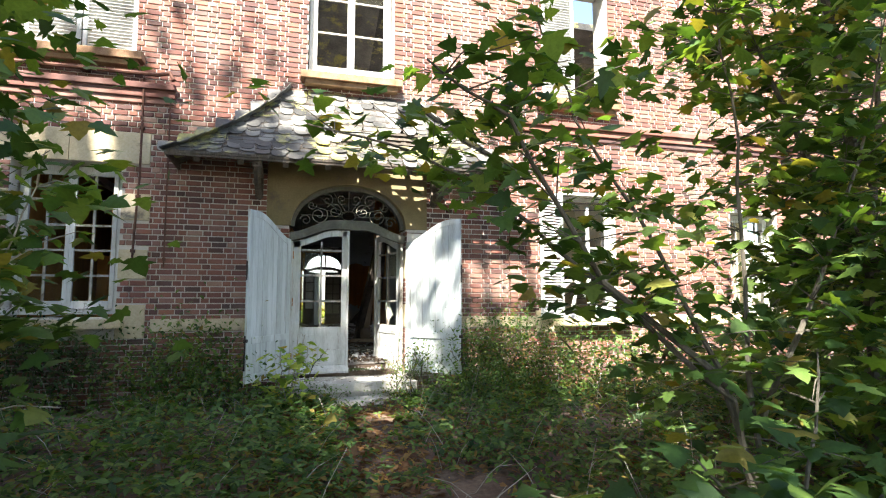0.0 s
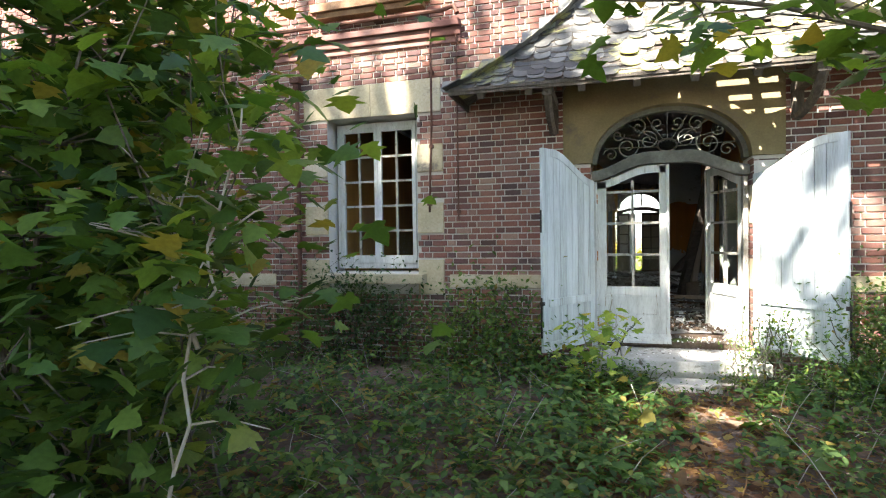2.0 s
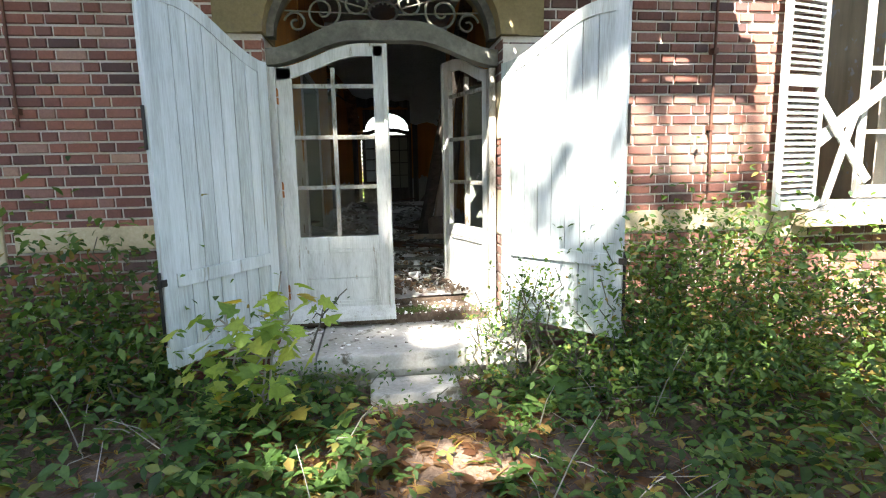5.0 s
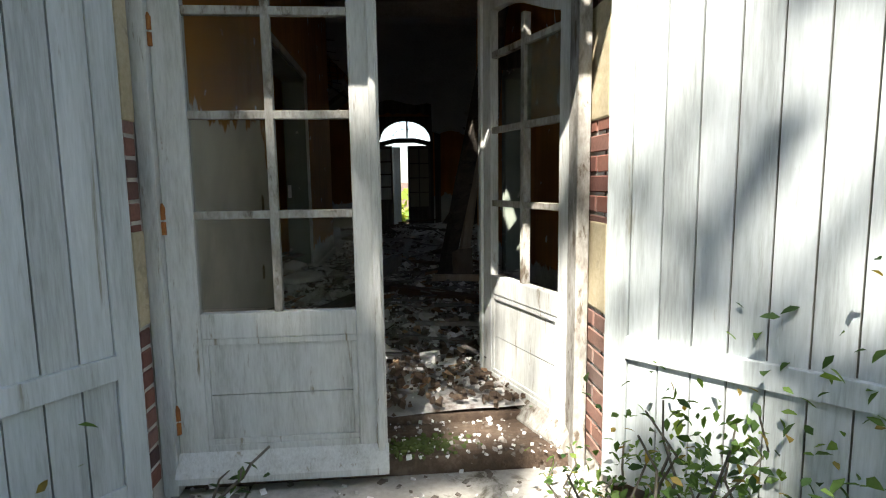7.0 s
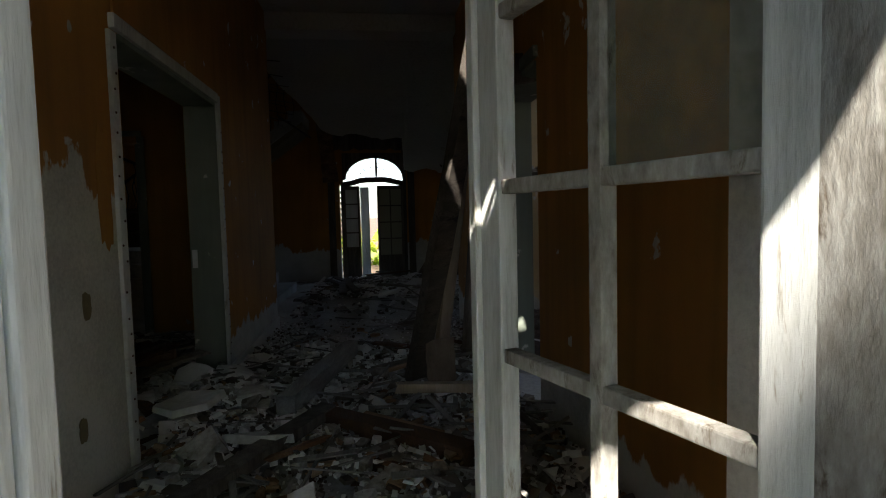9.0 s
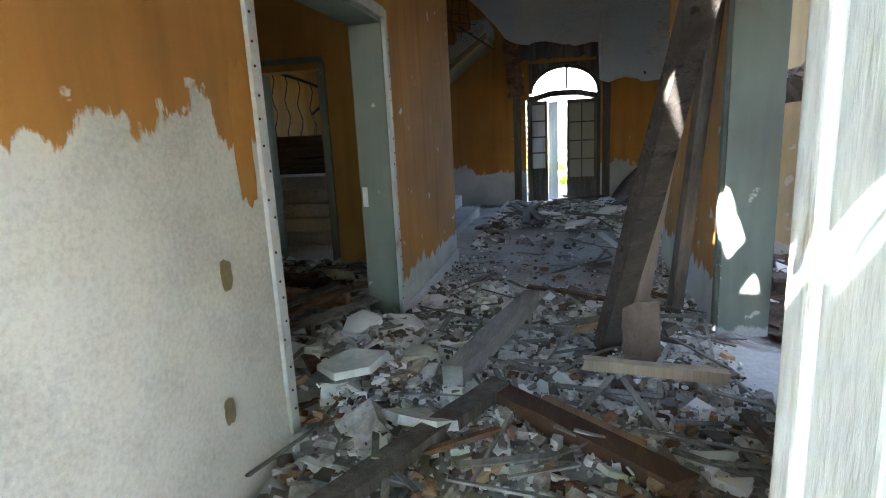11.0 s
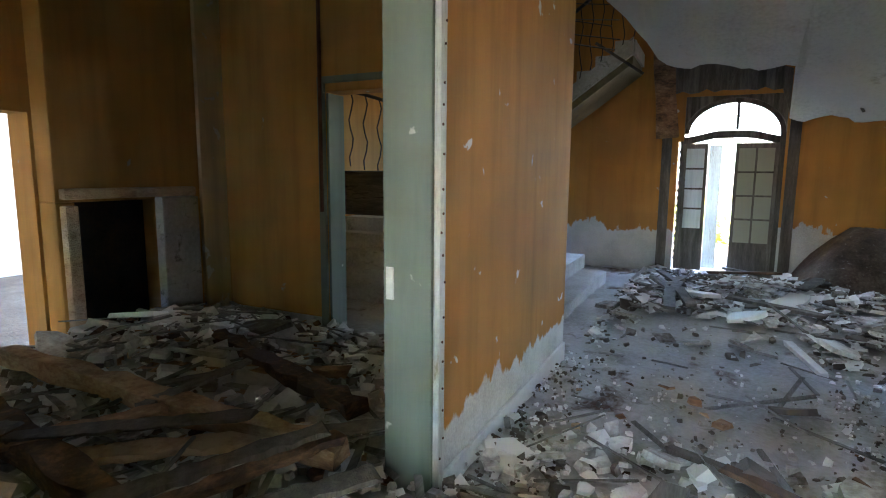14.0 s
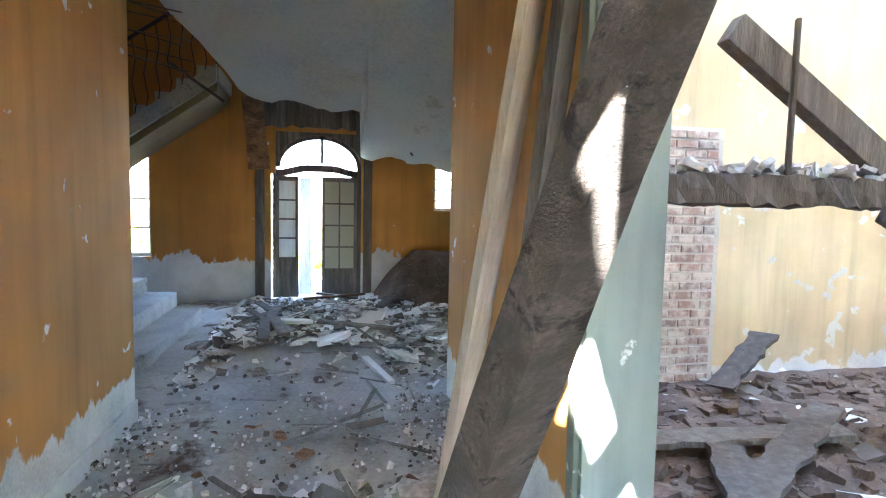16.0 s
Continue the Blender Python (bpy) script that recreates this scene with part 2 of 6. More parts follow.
RUST = surface("rusty_pipe", [(0.045, 0.02, 0.014), (0.10, 0.042, 0.028), (0.15, 0.075, 0.045)], 40, 5, 0.75, 0.4, 0.002, metal=0.2)
ORANGE_RUST = surface("orange_rust", [(0.12, 0.04, 0.014), (0.30, 0.11, 0.03), (0.42, 0.20, 0.07)], 60, 8, 0.85, 0.6, 0.002)
BARK = surface("bark", [(0.04, 0.035, 0.025), (0.09, 0.08, 0.06), (0.15, 0.135, 0.11)], 25, 6, 0.9, 0.6, 0.006, (3, 3, 0.7))
PALEBARK = surface("pale_bark", [(0.16, 0.14, 0.11), (0.30, 0.27, 0.22), (0.42, 0.39, 0.34)], 25, 6, 0.85, 0.5, 0.004, (3, 3, 0.7))
SOIL = surface("leaf_litter_soil", [(0.04, 0.026, 0.018), (0.115, 0.076, 0.052), (0.25, 0.185, 0.135)], 22, 1.3, 0.95, 0.9, 0.03)
LEAF_LOW = leaf_material("bramble_leaf", (0.026, 0.06, 0.018), (0.08, 0.15, 0.038), (0.155, 0.245, 0.066), (0.22, 0.165, 0.045))
LEAF_IVY = leaf_material("ivy_leaf", (0.018, 0.042, 0.018), (0.04, 0.08, 0.03), (0.075, 0.125, 0.045))
LEAF_MAPLE = leaf_material("maple_leaf", (0.024, 0.06, 0.015), (0.07, 0.14, 0.03), (0.14, 0.22, 0.045), (0.22, 0.19, 0.04))
LEAF_YELLOW = leaf_material("yellow_green_leaf", (0.14, 0.23, 0.05), (0.25, 0.35, 0.06), (0.37, 0.41, 0.08), (0.42, 0.32, 0.06))
LEAF_DEAD = leaf_material("dead_leaf", (0.08, 0.035, 0.018), (0.17, 0.085, 0.04), (0.28, 0.17, 0.08), (0.42, 0.30, 0.07))
GREY_PAINT = surface("dark_grey_paint", [(0.05, 0.05, 0.042), (0.13, 0.13, 0.108), (0.25, 0.245, 0.21)], 25, 3, 0.8, 0.5, 0.004)
GLASS = glass_material("dirty_glass", 0.34)
GRIME = glass_material("blind_grimy_glass", 2.5)
CLEAR = glass_material("thin_glass", 0.035)
# pale opaque colour standing in for light that comes through the pane
LIT_PANE = surface("lit_pane_colour", [(0.50, 0.53, 0.53), (0.66, 0.69, 0.69), (0.78, 0.80, 0.80)], 12, 3, 0.5, 0.1, 0.001, (3, 3, 0.3))
PEELED = surface("peeling_white_paint", [(0.10, 0.082, 0.062), (0.30, 0.285, 0.255), (0.52, 0.52, 0.49)], 30, 6, 0.8, 0.7, 0.004, (2, 2, 0.8), stain=((0.11, 0.085, 0.06), 9, 0.55))
EARTH = surface("brown_earth", [(0.035, 0.022, 0.015), (0.095, 0.065, 0.045), (0.20, 0.155, 0.115)], 34, 4, 0.95, 0.9, 0.015, stain=((0.30, 0.28, 0.25), 17, 0.62))
MOSS = surface("moss", [(0.03, 0.045, 0.012), (0.07, 0.10, 0.025), (0.12, 0.15, 0.04)], 40, 6, 0.95, 0.8, 0.01)


# ---- mesh helpers ----
def box(bm, x0, x1, y0, y1, z0, z1, m=None):
    vs = [bm.verts.new((x, y, z)) for x in (x0, x1) for y in (y0, y1) for z in (z0, z1)]
    if m:
        for v in vs:
            v.co = m @ v.co
    for f in ((0, 1, 3, 2), (4, 6, 7, 5), (0, 4, 5, 1), (2, 3, 7, 6), (0, 2, 6, 4), (1, 5, 7, 3)):
        bm.faces.new([vs[i] for i in f])
    return vs


def cubes(*boxes, bevel=0.0):
    bm = bmesh.new()
    for b in boxes:
        box(bm, *b)
    if bevel:
        bmesh.ops.bevel(bm, geom=list(bm.edges), offset=bevel, segments=2, affect="EDGES", profile=0.6)
    return bm


def mesh_of(name, bm, material, smooth=False):
    me = bpy.data.meshes.new(name)
    bm.normal_update()
    bm.to_mesh(me)
    bm.free()
    me.materials.append(material)
    if smooth:
        for p in me.polygons:
            p.use_smooth = True
    return me


def part(name, bm, material, parent=None, label="", m=None, smooth=False):
    """One mesh object, under a thing or a part where one is given."""
    ob = new(name, bm if isinstance(bm, bpy.types.Mesh) else mesh_of(name, bm, material, smooth))
    if parent:
        ob.parent = parent
    if m:
        ob.matrix_basis = m
    if label:
        ob["label"] = label
    return ob


def thing(name, m, label, category, group="", kind=""):
    ob = new(name)
    ob.empty_display_size = 0.1
    ob.matrix_basis = m
    return tagged(ob, label, category, group, kind)


def solid(name, bm, material, label, category="", kind="", m=None, group="", smooth=False):
    return tagged(part(name, bm, material, None, "", m, smooth), label, category, group, kind)


def wall_boxes(u0, u1, z0, z1, holes):
    """A wall's face cut round its rectangular openings, as rectangles."""
    us = sorted({u0, u1, *[h for o in holes for h in o[:2] if u0 < h < u1]})
    out = []
    for a, b in zip(us, us[1:]):
        cuts = sorted((max(z0, o[2]), min(z1, o[3])) for o in holes if o[0] < (a + b) / 2 < o[1])
        z = z0
        for c, d in cuts:
            if c > z:
                out.append((a, b, z, c))
            z = max(z, d)
        if z < z1:
            out.append((a, b, z, z1))
    return out


def wall_x(name, x0, x1, y0, y1, z0, z1, material, holes=(), label=""):
    bm = cubes(*[(a, b, y0, y1, c, d) for a, b, c, d in wall_boxes(x0, x1, z0, z1, holes)])
    return solid(name, bm, material, label, "wall", "structure")


def wall_y(name, y0, y1, x0, x1, z0, z1, material, holes=(), label=""):
    bm = cubes(*[(x0, x1, a, b, c, d) for a, b, c, d in wall_boxes(y0, y1, z0, z1, holes)])
    return solid(name, bm, material, label, "wall", "structure")


def tube(bm, pts, radii, sides=7):
    pts = [Vector(p) for p in pts]
    rings = []
    for i, p in enumerate(pts):
        d = (pts[min(i + 1, len(pts) - 1)] - pts[max(i - 1, 0)]).normalized()
        a = d.orthogonal().normalized() if i == 0 else (rings_a - d * rings_a.dot(d)).normalized()
        rings_a = a
        b = d.cross(a)
        r = radii[i] if hasattr(radii, "__len__") else radii
        rings.append([bm.verts.new(p + (a * math.cos(k * math.tau / sides) + b * math.sin(k * math.tau / sides)) * r) for k in range(sides)])
    for r0, r1 in zip(rings, rings[1:]):
        for k in range(sides):
            bm.faces.new((r0[k], r0[(k + 1) % sides], r1[(k + 1) % sides], r1[k]))
    bm.faces.new(rings[0][::-1])
    bm.faces.new(rings[-1])


def prism(bm, outline, depth, m=None):
    """An outline in x and z, extruded along y by depth."""
    a = [bm.verts.new((x, 0, z)) for x, z in outline]
    b = [bm.verts.new((x, depth, z)) for x, z in outline]
    if m:
        for v in a + b:
            v.co = m @ v.co
    n = len(a)
    bm.faces.new(a)
    bm.faces.new(b[::-1])
    for i in range(n):
        bm.faces.new((a[i], b[i], b[(i + 1) % n], a[(i + 1) % n]))


def band(bm, inner, outer, depth, m=None):
    """The strip between two lines of equal length in x and z, extruded along y."""
    for i in range(len(inner) - 1):
        q = [inner[i], inner[i + 1], outer[i + 1], outer[i]]
        prism(bm, q, depth, m)


# ---- leaves ----
OVAL = (np.array([(0, 0, 0), (-0.25, 0.36, 0.07), (0, 0.45, 0.0), (0.25, 0.36, 0.07), (-0.16, 0.72, 0.02), (0.16, 0.72, 0.02), (0, 1, -0.10)]), [(0, 2, 1), (0, 3, 2), (1, 2, 4), (2, 3, 5), (2, 6, 4), (2, 5, 6)])
TRIFOL = (np.concatenate([OVAL[0] @ np.array([[math.cos(a), math.sin(a), 0], [-math.sin(a), math.cos(a), 0], [0, 0, 1]]) * (1.0 if a == 0 else 0.85) + (0, 0.05, 0) for a in (0, 1.75, -1.75)]), [tuple(i + 7 * k for i in f) for k in range(3) for f in OVAL[1]])
NEEDLE = (np.array([(-0.02, 0, 0), (0.02, 0, 0), (0.025, 0.5, 0.08), (-0.025, 0.5, 0.08), (0.0, 1.0, 0.0)]), [(0, 1, 2), (0, 2, 3), (3, 2, 4)])
_lobes = [(0, -0.02), (0.22, -0.08), (0.55, 0.02), (0.34, 0.20), (0.72, 0.40), (0.34, 0.44), (0.28, 0.62), (0, 1.0), (-0.28, 0.62), (-0.34, 0.44), (-0.72, 0.40), (-0.34, 0.20), (-0.55, 0.02), (-0.22, -0.08)]
PALM = (np.array([(0, 0.28, 0.05)] + [(x, y, -0.10 * abs(x) - 0.08 * max(0, y - 0.4)) for x, y in _lobes]), [(0, 1 + i, 1 + (i + 1) % len(_lobes)) for i in range(len(_lobes))])


def leaf_mesh(name, shape, centres, sizes, material, rng, flat=0.5, turn=None):
    """Many leaves in one mesh: each with a turn of its own; flat is how level they lie."""
    tv, tf = shape
    n = len(centres)
    yaw = rng.uniform(0, math.tau, n)
    pitch = rng.normal(-0.25, 0.9 * (1 - flat) + 0.15, n)
    roll = rng.normal(0, 0.9 * (1 - flat) + 0.15, n)
    cy, sy, cp, sp, cr, sr = np.cos(yaw), np.sin(yaw), np.cos(pitch), np.sin(pitch), np.cos(roll), np.sin(roll)
    v = tv[None, :, :] * np.asarray(sizes)[:, None, None]
    x, y, z = v[..., 0], v[..., 1], v[..., 2]
    x, z = x * cr[:, None] + z * sr[:, None], z * cr[:, None] - x * sr[:, None]
    y, z = y * cp[:, None] - z * sp[:, None], y * sp[:, None] + z * cp[:, None]
    x, y = x * cy[:, None] - y * sy[:, None], x * sy[:, None] + y * cy[:, None]
    co = np.stack([x, y, z], -1) + np.asarray(centres)[:, None, :]
    k = len(tv)
    f = (np.array(tf)[None] + (np.arange(n) * k)[:, None, None]).reshape(-1, 3)
    me = bpy.data.meshes.new(name)
    me.vertices.add(n * k)
    me.vertices.foreach_set("co", co.reshape(-1))
    me.loops.add(f.size)
    me.loops.foreach_set("vertex_index", f.reshape(-1))
    me.polygons.add(len(f))
    me.polygons.foreach_set("loop_start", np.arange(0, f.size, 3))
    me.update(calc_edges=True)
    me.materials.append(material)
    return me


def ground_z(x, y):
    return 0.33 + 0.15 * min(1, max(0, (y - 2) / 4.6)) + 0.05 * noise.noise((x * 0.6, y * 0.6, 3.0)) + 0.02 * noise.noise((x * 3, y * 3, 7.0))

# ---- ground ----
gx = [-900, -200, -60, -25] + [-12 + 0.3 * i for i in range(81)] + [25, 60, 200, 900]
gy = [-900, -200, -60, -20] + [-8 + 0.3 * i for i in range(53)] + [7.9, 18.4, 25, 60, 200, 900]
bm = bmesh.new()
gv = [[bm.verts.new((x, y, ground_z(x, y) if abs(x) < 13 and -9 < y < 7.8 else 0.36)) for x in gx] for y in gy]
for j in range(len(gy) - 1):
    for i in range(len(gx) - 1):
        bm.faces.new((gv[j][i], gv[j][i + 1], gv[j + 1][i + 1], gv[j + 1][i]))
solid("ground", bm, SOIL, "dark soil with leaf litter and trodden path", "ground", "structure", smooth=True)

# ---- front wall ----
DOOR = (-0.66, 0.98, 0.3, 3.42)
HOLES = [(-3.96, -2.73, 1.56, 3.53), DOOR, (3.47, 4.45, 1.5, 3.45), (6.73, 7.75, 1.5, 3.3), (-3.95, -2.65, 4.97, 7.0), (-0.46, 0.78, 5.0, 7.4), (3.2, 4.4, 4.97, 7.0)]
X0, X1, ZT = -11.0, 11.0, 8.0
front = wall_x("wall_front", X0, X1, 7.764, 8.2, 0.2, ZT, MORTAR, HOLES, "red brick house front with cream stone dressings")
CX = 0.16


def arch_line(rx, rz, zc, n=25, cx=CX):
    return [(cx + rx * math.cos(math.pi * (1 - i / (n - 1))), zc + rz * math.sin(math.pi * (1 - i / (n - 1)))) for i in range(n)]


# stucco surround with its arched opening
bm = bmesh.new()
inn = arch_line(0.80, 0.60, 2.80)
out = [(CX + max(-1.12, min(1.12, (x - CX) * 1.9)), min(3.70, 2.80 + (z - 2.80) * 2.2) if 0 < i < 24 else 2.80) for i, (x, z) in enumerate(inn)]
band(bm, inn, out, 0.46, Matrix.Translation((0, 7.735, 0)))
solid("door_surround", bm, STUCCO, "dirty yellow stucco arch round the entrance, darkened for the porch shade", "door surround", "structure")
bm = bmesh.new()
band(bm, arch_line(0.80, 0.60, 2.80), arch_line(0.93, 0.73, 2.80), 0.06, Matrix.Translation((0, 7.69, 0)))
solid("arch_moulding", bm, STUCCO, "raised stucco moulding of the entrance arch", "moulding", "structure")

# stone dressings
def stone(name, *boxes, label="cream stone dressing, stained"):
    return solid(name, cubes(*boxes, bevel=0.008), STONE, label, "stone trim", "structure")


for a, b in ((X0, -4.75), (-2.33, -0.70), (1.02, 3.0), (4.9, X1)):
    stone("trim", (a, b, 7.735, 7.80, 1.38, 1.54), label="cream stone band along the brick wall")
for a, b in ((-4.29, -3.345), (-3.341, -2.42)):
    stone("trim", (a, b, 7.738, 7.98, 3.531, 3.94), label="cream stone lintel over the window")
for i, (z0, z1) in enumerate(((1.30, 1.72), (2.05, 2.42), (2.80, 3.14))):
    for side in (-1, 1):
        e = -3.962 if side < 0 else -2.728
        o = e + side * 0.33
        stone("trim", (min(e, o), max(e, o), 7.738, 7.96, z0, z1), label="cream quoin stone beside the window")
for z0, z1 in ((1.39, 1.72), (2.09, 2.50)):
    for a, b, c in ((-0.92, -0.648, 7.826), (0.970, 1.24, 7.96)):
        stone("trim", (a, b, 7.742 if a < 0 else 7.711, c, z0, z1), label="cream stone block in the door jamb")
stone("window_sill", (-4.08, -2.62, 7.56, 7.95, 1.43, 1.545), label="grey stone window sill")
stone("window_sill", (3.30, 4.62, 7.58, 7.95, 1.39, 1.49), label="sunlit stone window sill")
stone("window_sill", (6.6, 7.9, 7.58, 7.95, 1.39, 1.49), label="sunlit stone window sill")
stone("trim", (3.0, 3.46, 7.738, 7.80, 1.30, 1.62), label="cream quoin stone beside the window")
for a, b in ((-4.08, -2.53), (-0.56, 0.88), (3.05, 4.5)):
    solid("window_sill", cubes((a, b, 7.57, 7.95, 4.86, 4.965), (a + 0.06, b - 0.06, 7.62, 7.9, 4.79, 4.86), bevel=0.01), BROWNWOOD, "dark moulded sill of an upper window", "window sill", "structure")
for a, b in ((X0, -2.15), (2.55, X1)):
    solid("trim", cubes((a, b, 7.66, 7.78, 4.52, 4.60), (a, b, 7.70, 7.78, 4.42, 4.52), (a, b, 7.73, 7.78, 4.34, 4.42), bevel=0.012), BRICK, "moulded brick string course", "string course", "structure")


# brick jamb beside the open leaf, standing proud of the wall face
jamb_pier = solid("brick_jamb", cubes((0.981, 1.24, 7.714, 7.748, 0.73, 1.388), (0.981, 1.24, 7.714, 7.748, 1.722, 2.088), (0.981, 1.24, 7.714, 7.748, 2.502, 2.74)), MORTAR, "brick jamb beside the entrance", "jamb", "structure")


# ---- windows ----
def casement(name, x0, x1, z0, z1, y, cols, rows, label, glass_share, seed):
    rnd = random.Random(seed)
    w = thing(name, pose(0, 0, 0), label, "window", "", "structure")
    fr = 0.06
    part("window_frame", cubes((x0, x0 + fr, y, y + 0.09, z0, z1), (x1 - fr, x1, y, y + 0.09, z0, z1), (x0 + fr, x1 - fr, y, y + 0.09, z0, z0 + 0.07), (x0 + fr, x1 - fr, y, y + 0.09, z1 - fr, z1), bevel=0.006), WHITE, w)
    mid = (x0 + x1) / 2
    for s in range(2):
        a, b = (x0 + fr, mid) if s == 0 else (mid, x1 - fr)
        st = 0.052
        leaf = part("casement", cubes((a, a + st, y - 0.02, y + 0.03, z0 + 0.07, z1 - fr), (b - st, b, y - 0.02, y + 0.03, z0 + 0.07, z1 - fr), (a + st, b - st, y - 0.02, y + 0.03, z0 + 0.07, z0 + 0.17), (a + st, b - st, y - 0.02, y + 0.03, z1 - fr - 0.06, z1 - fr), bevel=0.006), WHITE, w)
        zz0, zz1 = z0 + 0.17, z1 - fr - 0.06
        for c in range(1, cols):
            xx = a + st + (b - a - 2 * st) * c / cols
            part("muntin", cubes((xx - 0.014, xx + 0.014, y - 0.012, y + 0.02, zz0, zz1)), PEELED, leaf)
        for r in range(1, rows):
            zz = zz0 + (zz1 - zz0) * r / rows
            part("muntin", cubes((a + st, b - st, y - 0.010, y + 0.018, zz - 0.014, zz + 0.014)), PEELED, leaf)
        for c in range(cols):
            for r in range(rows):
                if rnd.random() < glass_share:
                    xa, xb = a + st + (b - a - 2 * st) * c / cols, a + st + (b - a - 2 * st) * (c + 1) / cols
                    za, zb = zz0 + (zz1 - zz0) * r / rows, zz0 + (zz1 - zz0) * (r + 1) / rows
                    g = part("pane", cubes((xa, xb, y + 0.003, y + 0.006, za, zb)), CLEAR, leaf)
                    g.visible_shadow = False
    return w


casement("window_1", -3.93, -2.76, 1.60, 3.50, 7.97, 2, 5, "white casement window with small panes, some broken", 0.35, 3)
casement("window_2", 6.75, 7.73, 1.52, 3.28, 7.97, 2, 4, "white casement window behind leaves", 0.5, 5)
casement("window_3", -0.44, 0.76, 5.02, 7.38, 7.95, 1, 4, "white upper window with broken panes", 0.12, 7)


def louvre(name, x0, x1, z0, z1, m, label, group):
    w = thing(name, m, label, "shutter", group)
    part("frame", cubes((x0, x0 + 0.05, 0, 0.035, z0, z1), (x1 - 0.05, x1, 0, 0.035, z0, z1), (x0 + 0.05, x1 - 0.05, 0, 0.035, z0, z0 + 0.08), (x0 + 0.05, x1 - 0.05, 0, 0.035, z1 - 0.08, z1), (x0 + 0.05, x1 - 0.05, 0, 0.035, (z0 + z1) / 2 - 0.04, (z0 + z1) / 2 + 0.04), bevel=0.004), WHITE, w)
    bm = bmesh.new()
    box(bm, x0 + 0.05, x1 - 0.05, -0.006, 0.042, -0.004, 0.004, Matrix.Rotation(radians(-38), 4, "X"))
    sl = mesh_of("slat", bm, WHITE)
    z = z0 + 0.11
    while z < z1 - 0.1:
        if abs(z - (z0 + z1) / 2) > 0.06:
            part("slat", sl, WHITE, w, "", Matrix.Translation((0, 0.012, z)))
        z += 0.045
    return w


for a, b in ((-3.94, -3.31), (-3.29, -2.66)):
    louvre("louvred_shutter", a, b, 4.98, 6.99, Matrix.Translation((0, 7.80, 0)), "closed white louvred shutter of an upper window", "upper shutters")
louvre("louvred_shutter", 3.21, 3.79, 4.98, 6.99, Matrix.Translation((0, 7.80, 0)), "white louvred shutter of an upper window", "upper shutters")
louvre("louvred_shutter", 0, 0.46, 1.52, 3.44, pose(3.47, 7.74, 0, 0, 0, 196), "open white louvred shutter beside the boarded window", "ground floor shutters")

# the window of the ruined room, with its leaning braces
w4 = thing("window_4", pose(0, 0, 0), "white window frame with broken casement and loose braces", "window", "", "structure")
part("window_frame", cubes((3.47, 3.53, 7.95, 8.04, 1.5, 3.45), (4.39, 4.45, 7.95, 8.04, 1.5, 3.45), (3.53, 4.39, 7.95, 8.04, 3.39, 3.45), (3.53, 4.39, 7.95, 8.04, 1.5, 1.56), bevel=0.006), WHITE, w4)
sash = part("casement", cubes((4.0, 4.05, 7.90, 7.94, 1.58, 3.3), (4.34, 4.385, 7.90, 7.94, 1.58, 3.3), (4.05, 4.34, 7.90, 7.94, 1.58, 1.68), (4.05, 4.34, 7.90, 7.94, 2.10, 2.13), (4.05, 4.34, 7.90, 7.94, 2.6, 2.63), bevel=0.004), WHITE, w4)
for k, (a, b, r) in enumerate((((3.50, 1.98), (4.36, 2.62), 0.05), ((3.50, 2.42), (4.02, 1.72), 0.035), ((3.62, 1.56), (3.84, 2.3), 0.025))):
    d = Vector((b[0] - a[0], 0, b[1] - a[1]))
    m = Matrix.Translation((a[0], 7.86 - 0.04 * k, a[1])) @ Matrix.Rotation(-math.atan2(d.z, d.x), 4, "Y")
    solid("brace", cubes((0, d.length, -0.012, 0.012, -r, r), bevel=0.004), WHITE, "loose white board leaning across the broken window", "board", group="window braces", m=m)

# pipes on the wall
def pipe(name, pts, r, label, clips=()):
    bm = bmesh.new()
    tube(bm, pts, r, 8)
    for p in clips:
        box(bm, p[0] - r * 1.7, p[0] + r * 1.7, p[1] - r * 1.5, 7.76, p[2] - 0.02, p[2] + 0.02)
    return solid(name, bm, RUST, label, "pipe", smooth=False)


pipe("downpipe", [(-4.36, 7.70, 0.42), (-4.36, 7.70, 4.05)], 0.03, "rusty red downpipe on the brick wall", [(-4.36, 7.70, z) for z in (1.3, 2.4, 3.5)])
solid("pipe_hopper", cubes((-4.43, -4.29, 7.63, 7.745, 4.02, 4.10), (-4.40, -4.32, 7.66, 7.745, 3.95, 4.02), bevel=0.008), RUST, "rusty hopper at the top of a downpipe", "pipe hopper")
pipe("wall_pipe", [(X0, 7.64, 4.70), (-2.35, 7.64, 4.70), (-2.20, 7.60, 4.72), (-2.15, 7.58, 4.62)], 0.028, "rusty pipe running along the string course", [(-3.2, 7.64, 4.70), (-5, 7.64, 4.70)])
pipe("wall_pipe", [(-2.52, 7.69, 4.66), (-2.52, 7.70, 3.4), (-2.56, 7.71, 2.45), (-2.56, 7.70, 2.3)], 0.014, "thin rusty conduit on the brick wall", [(-2.52, 7.70, 4.0), (-2.53, 7.70, 3.1), (-2.56, 7.70, 2.4)])
pipe("wall_pipe", [(-2.20, 7.71, 4.5), (-2.20, 7.72, 2.2)], 0.010, "thin rusty conduit on the brick wall", [(-2.2, 7.72, 2.3), (-2.2, 7.72, 3.6)])
pipe("wall_pipe", [(2.57, 7.71, 3.6), (2.57, 7.71, 2.1), (2.57, 7.70, 1.75)], 0.010, "thin rusty conduit on the brick wall", [(2.57, 7.71, 2.7), (2.57, 7.71, 2.15)])

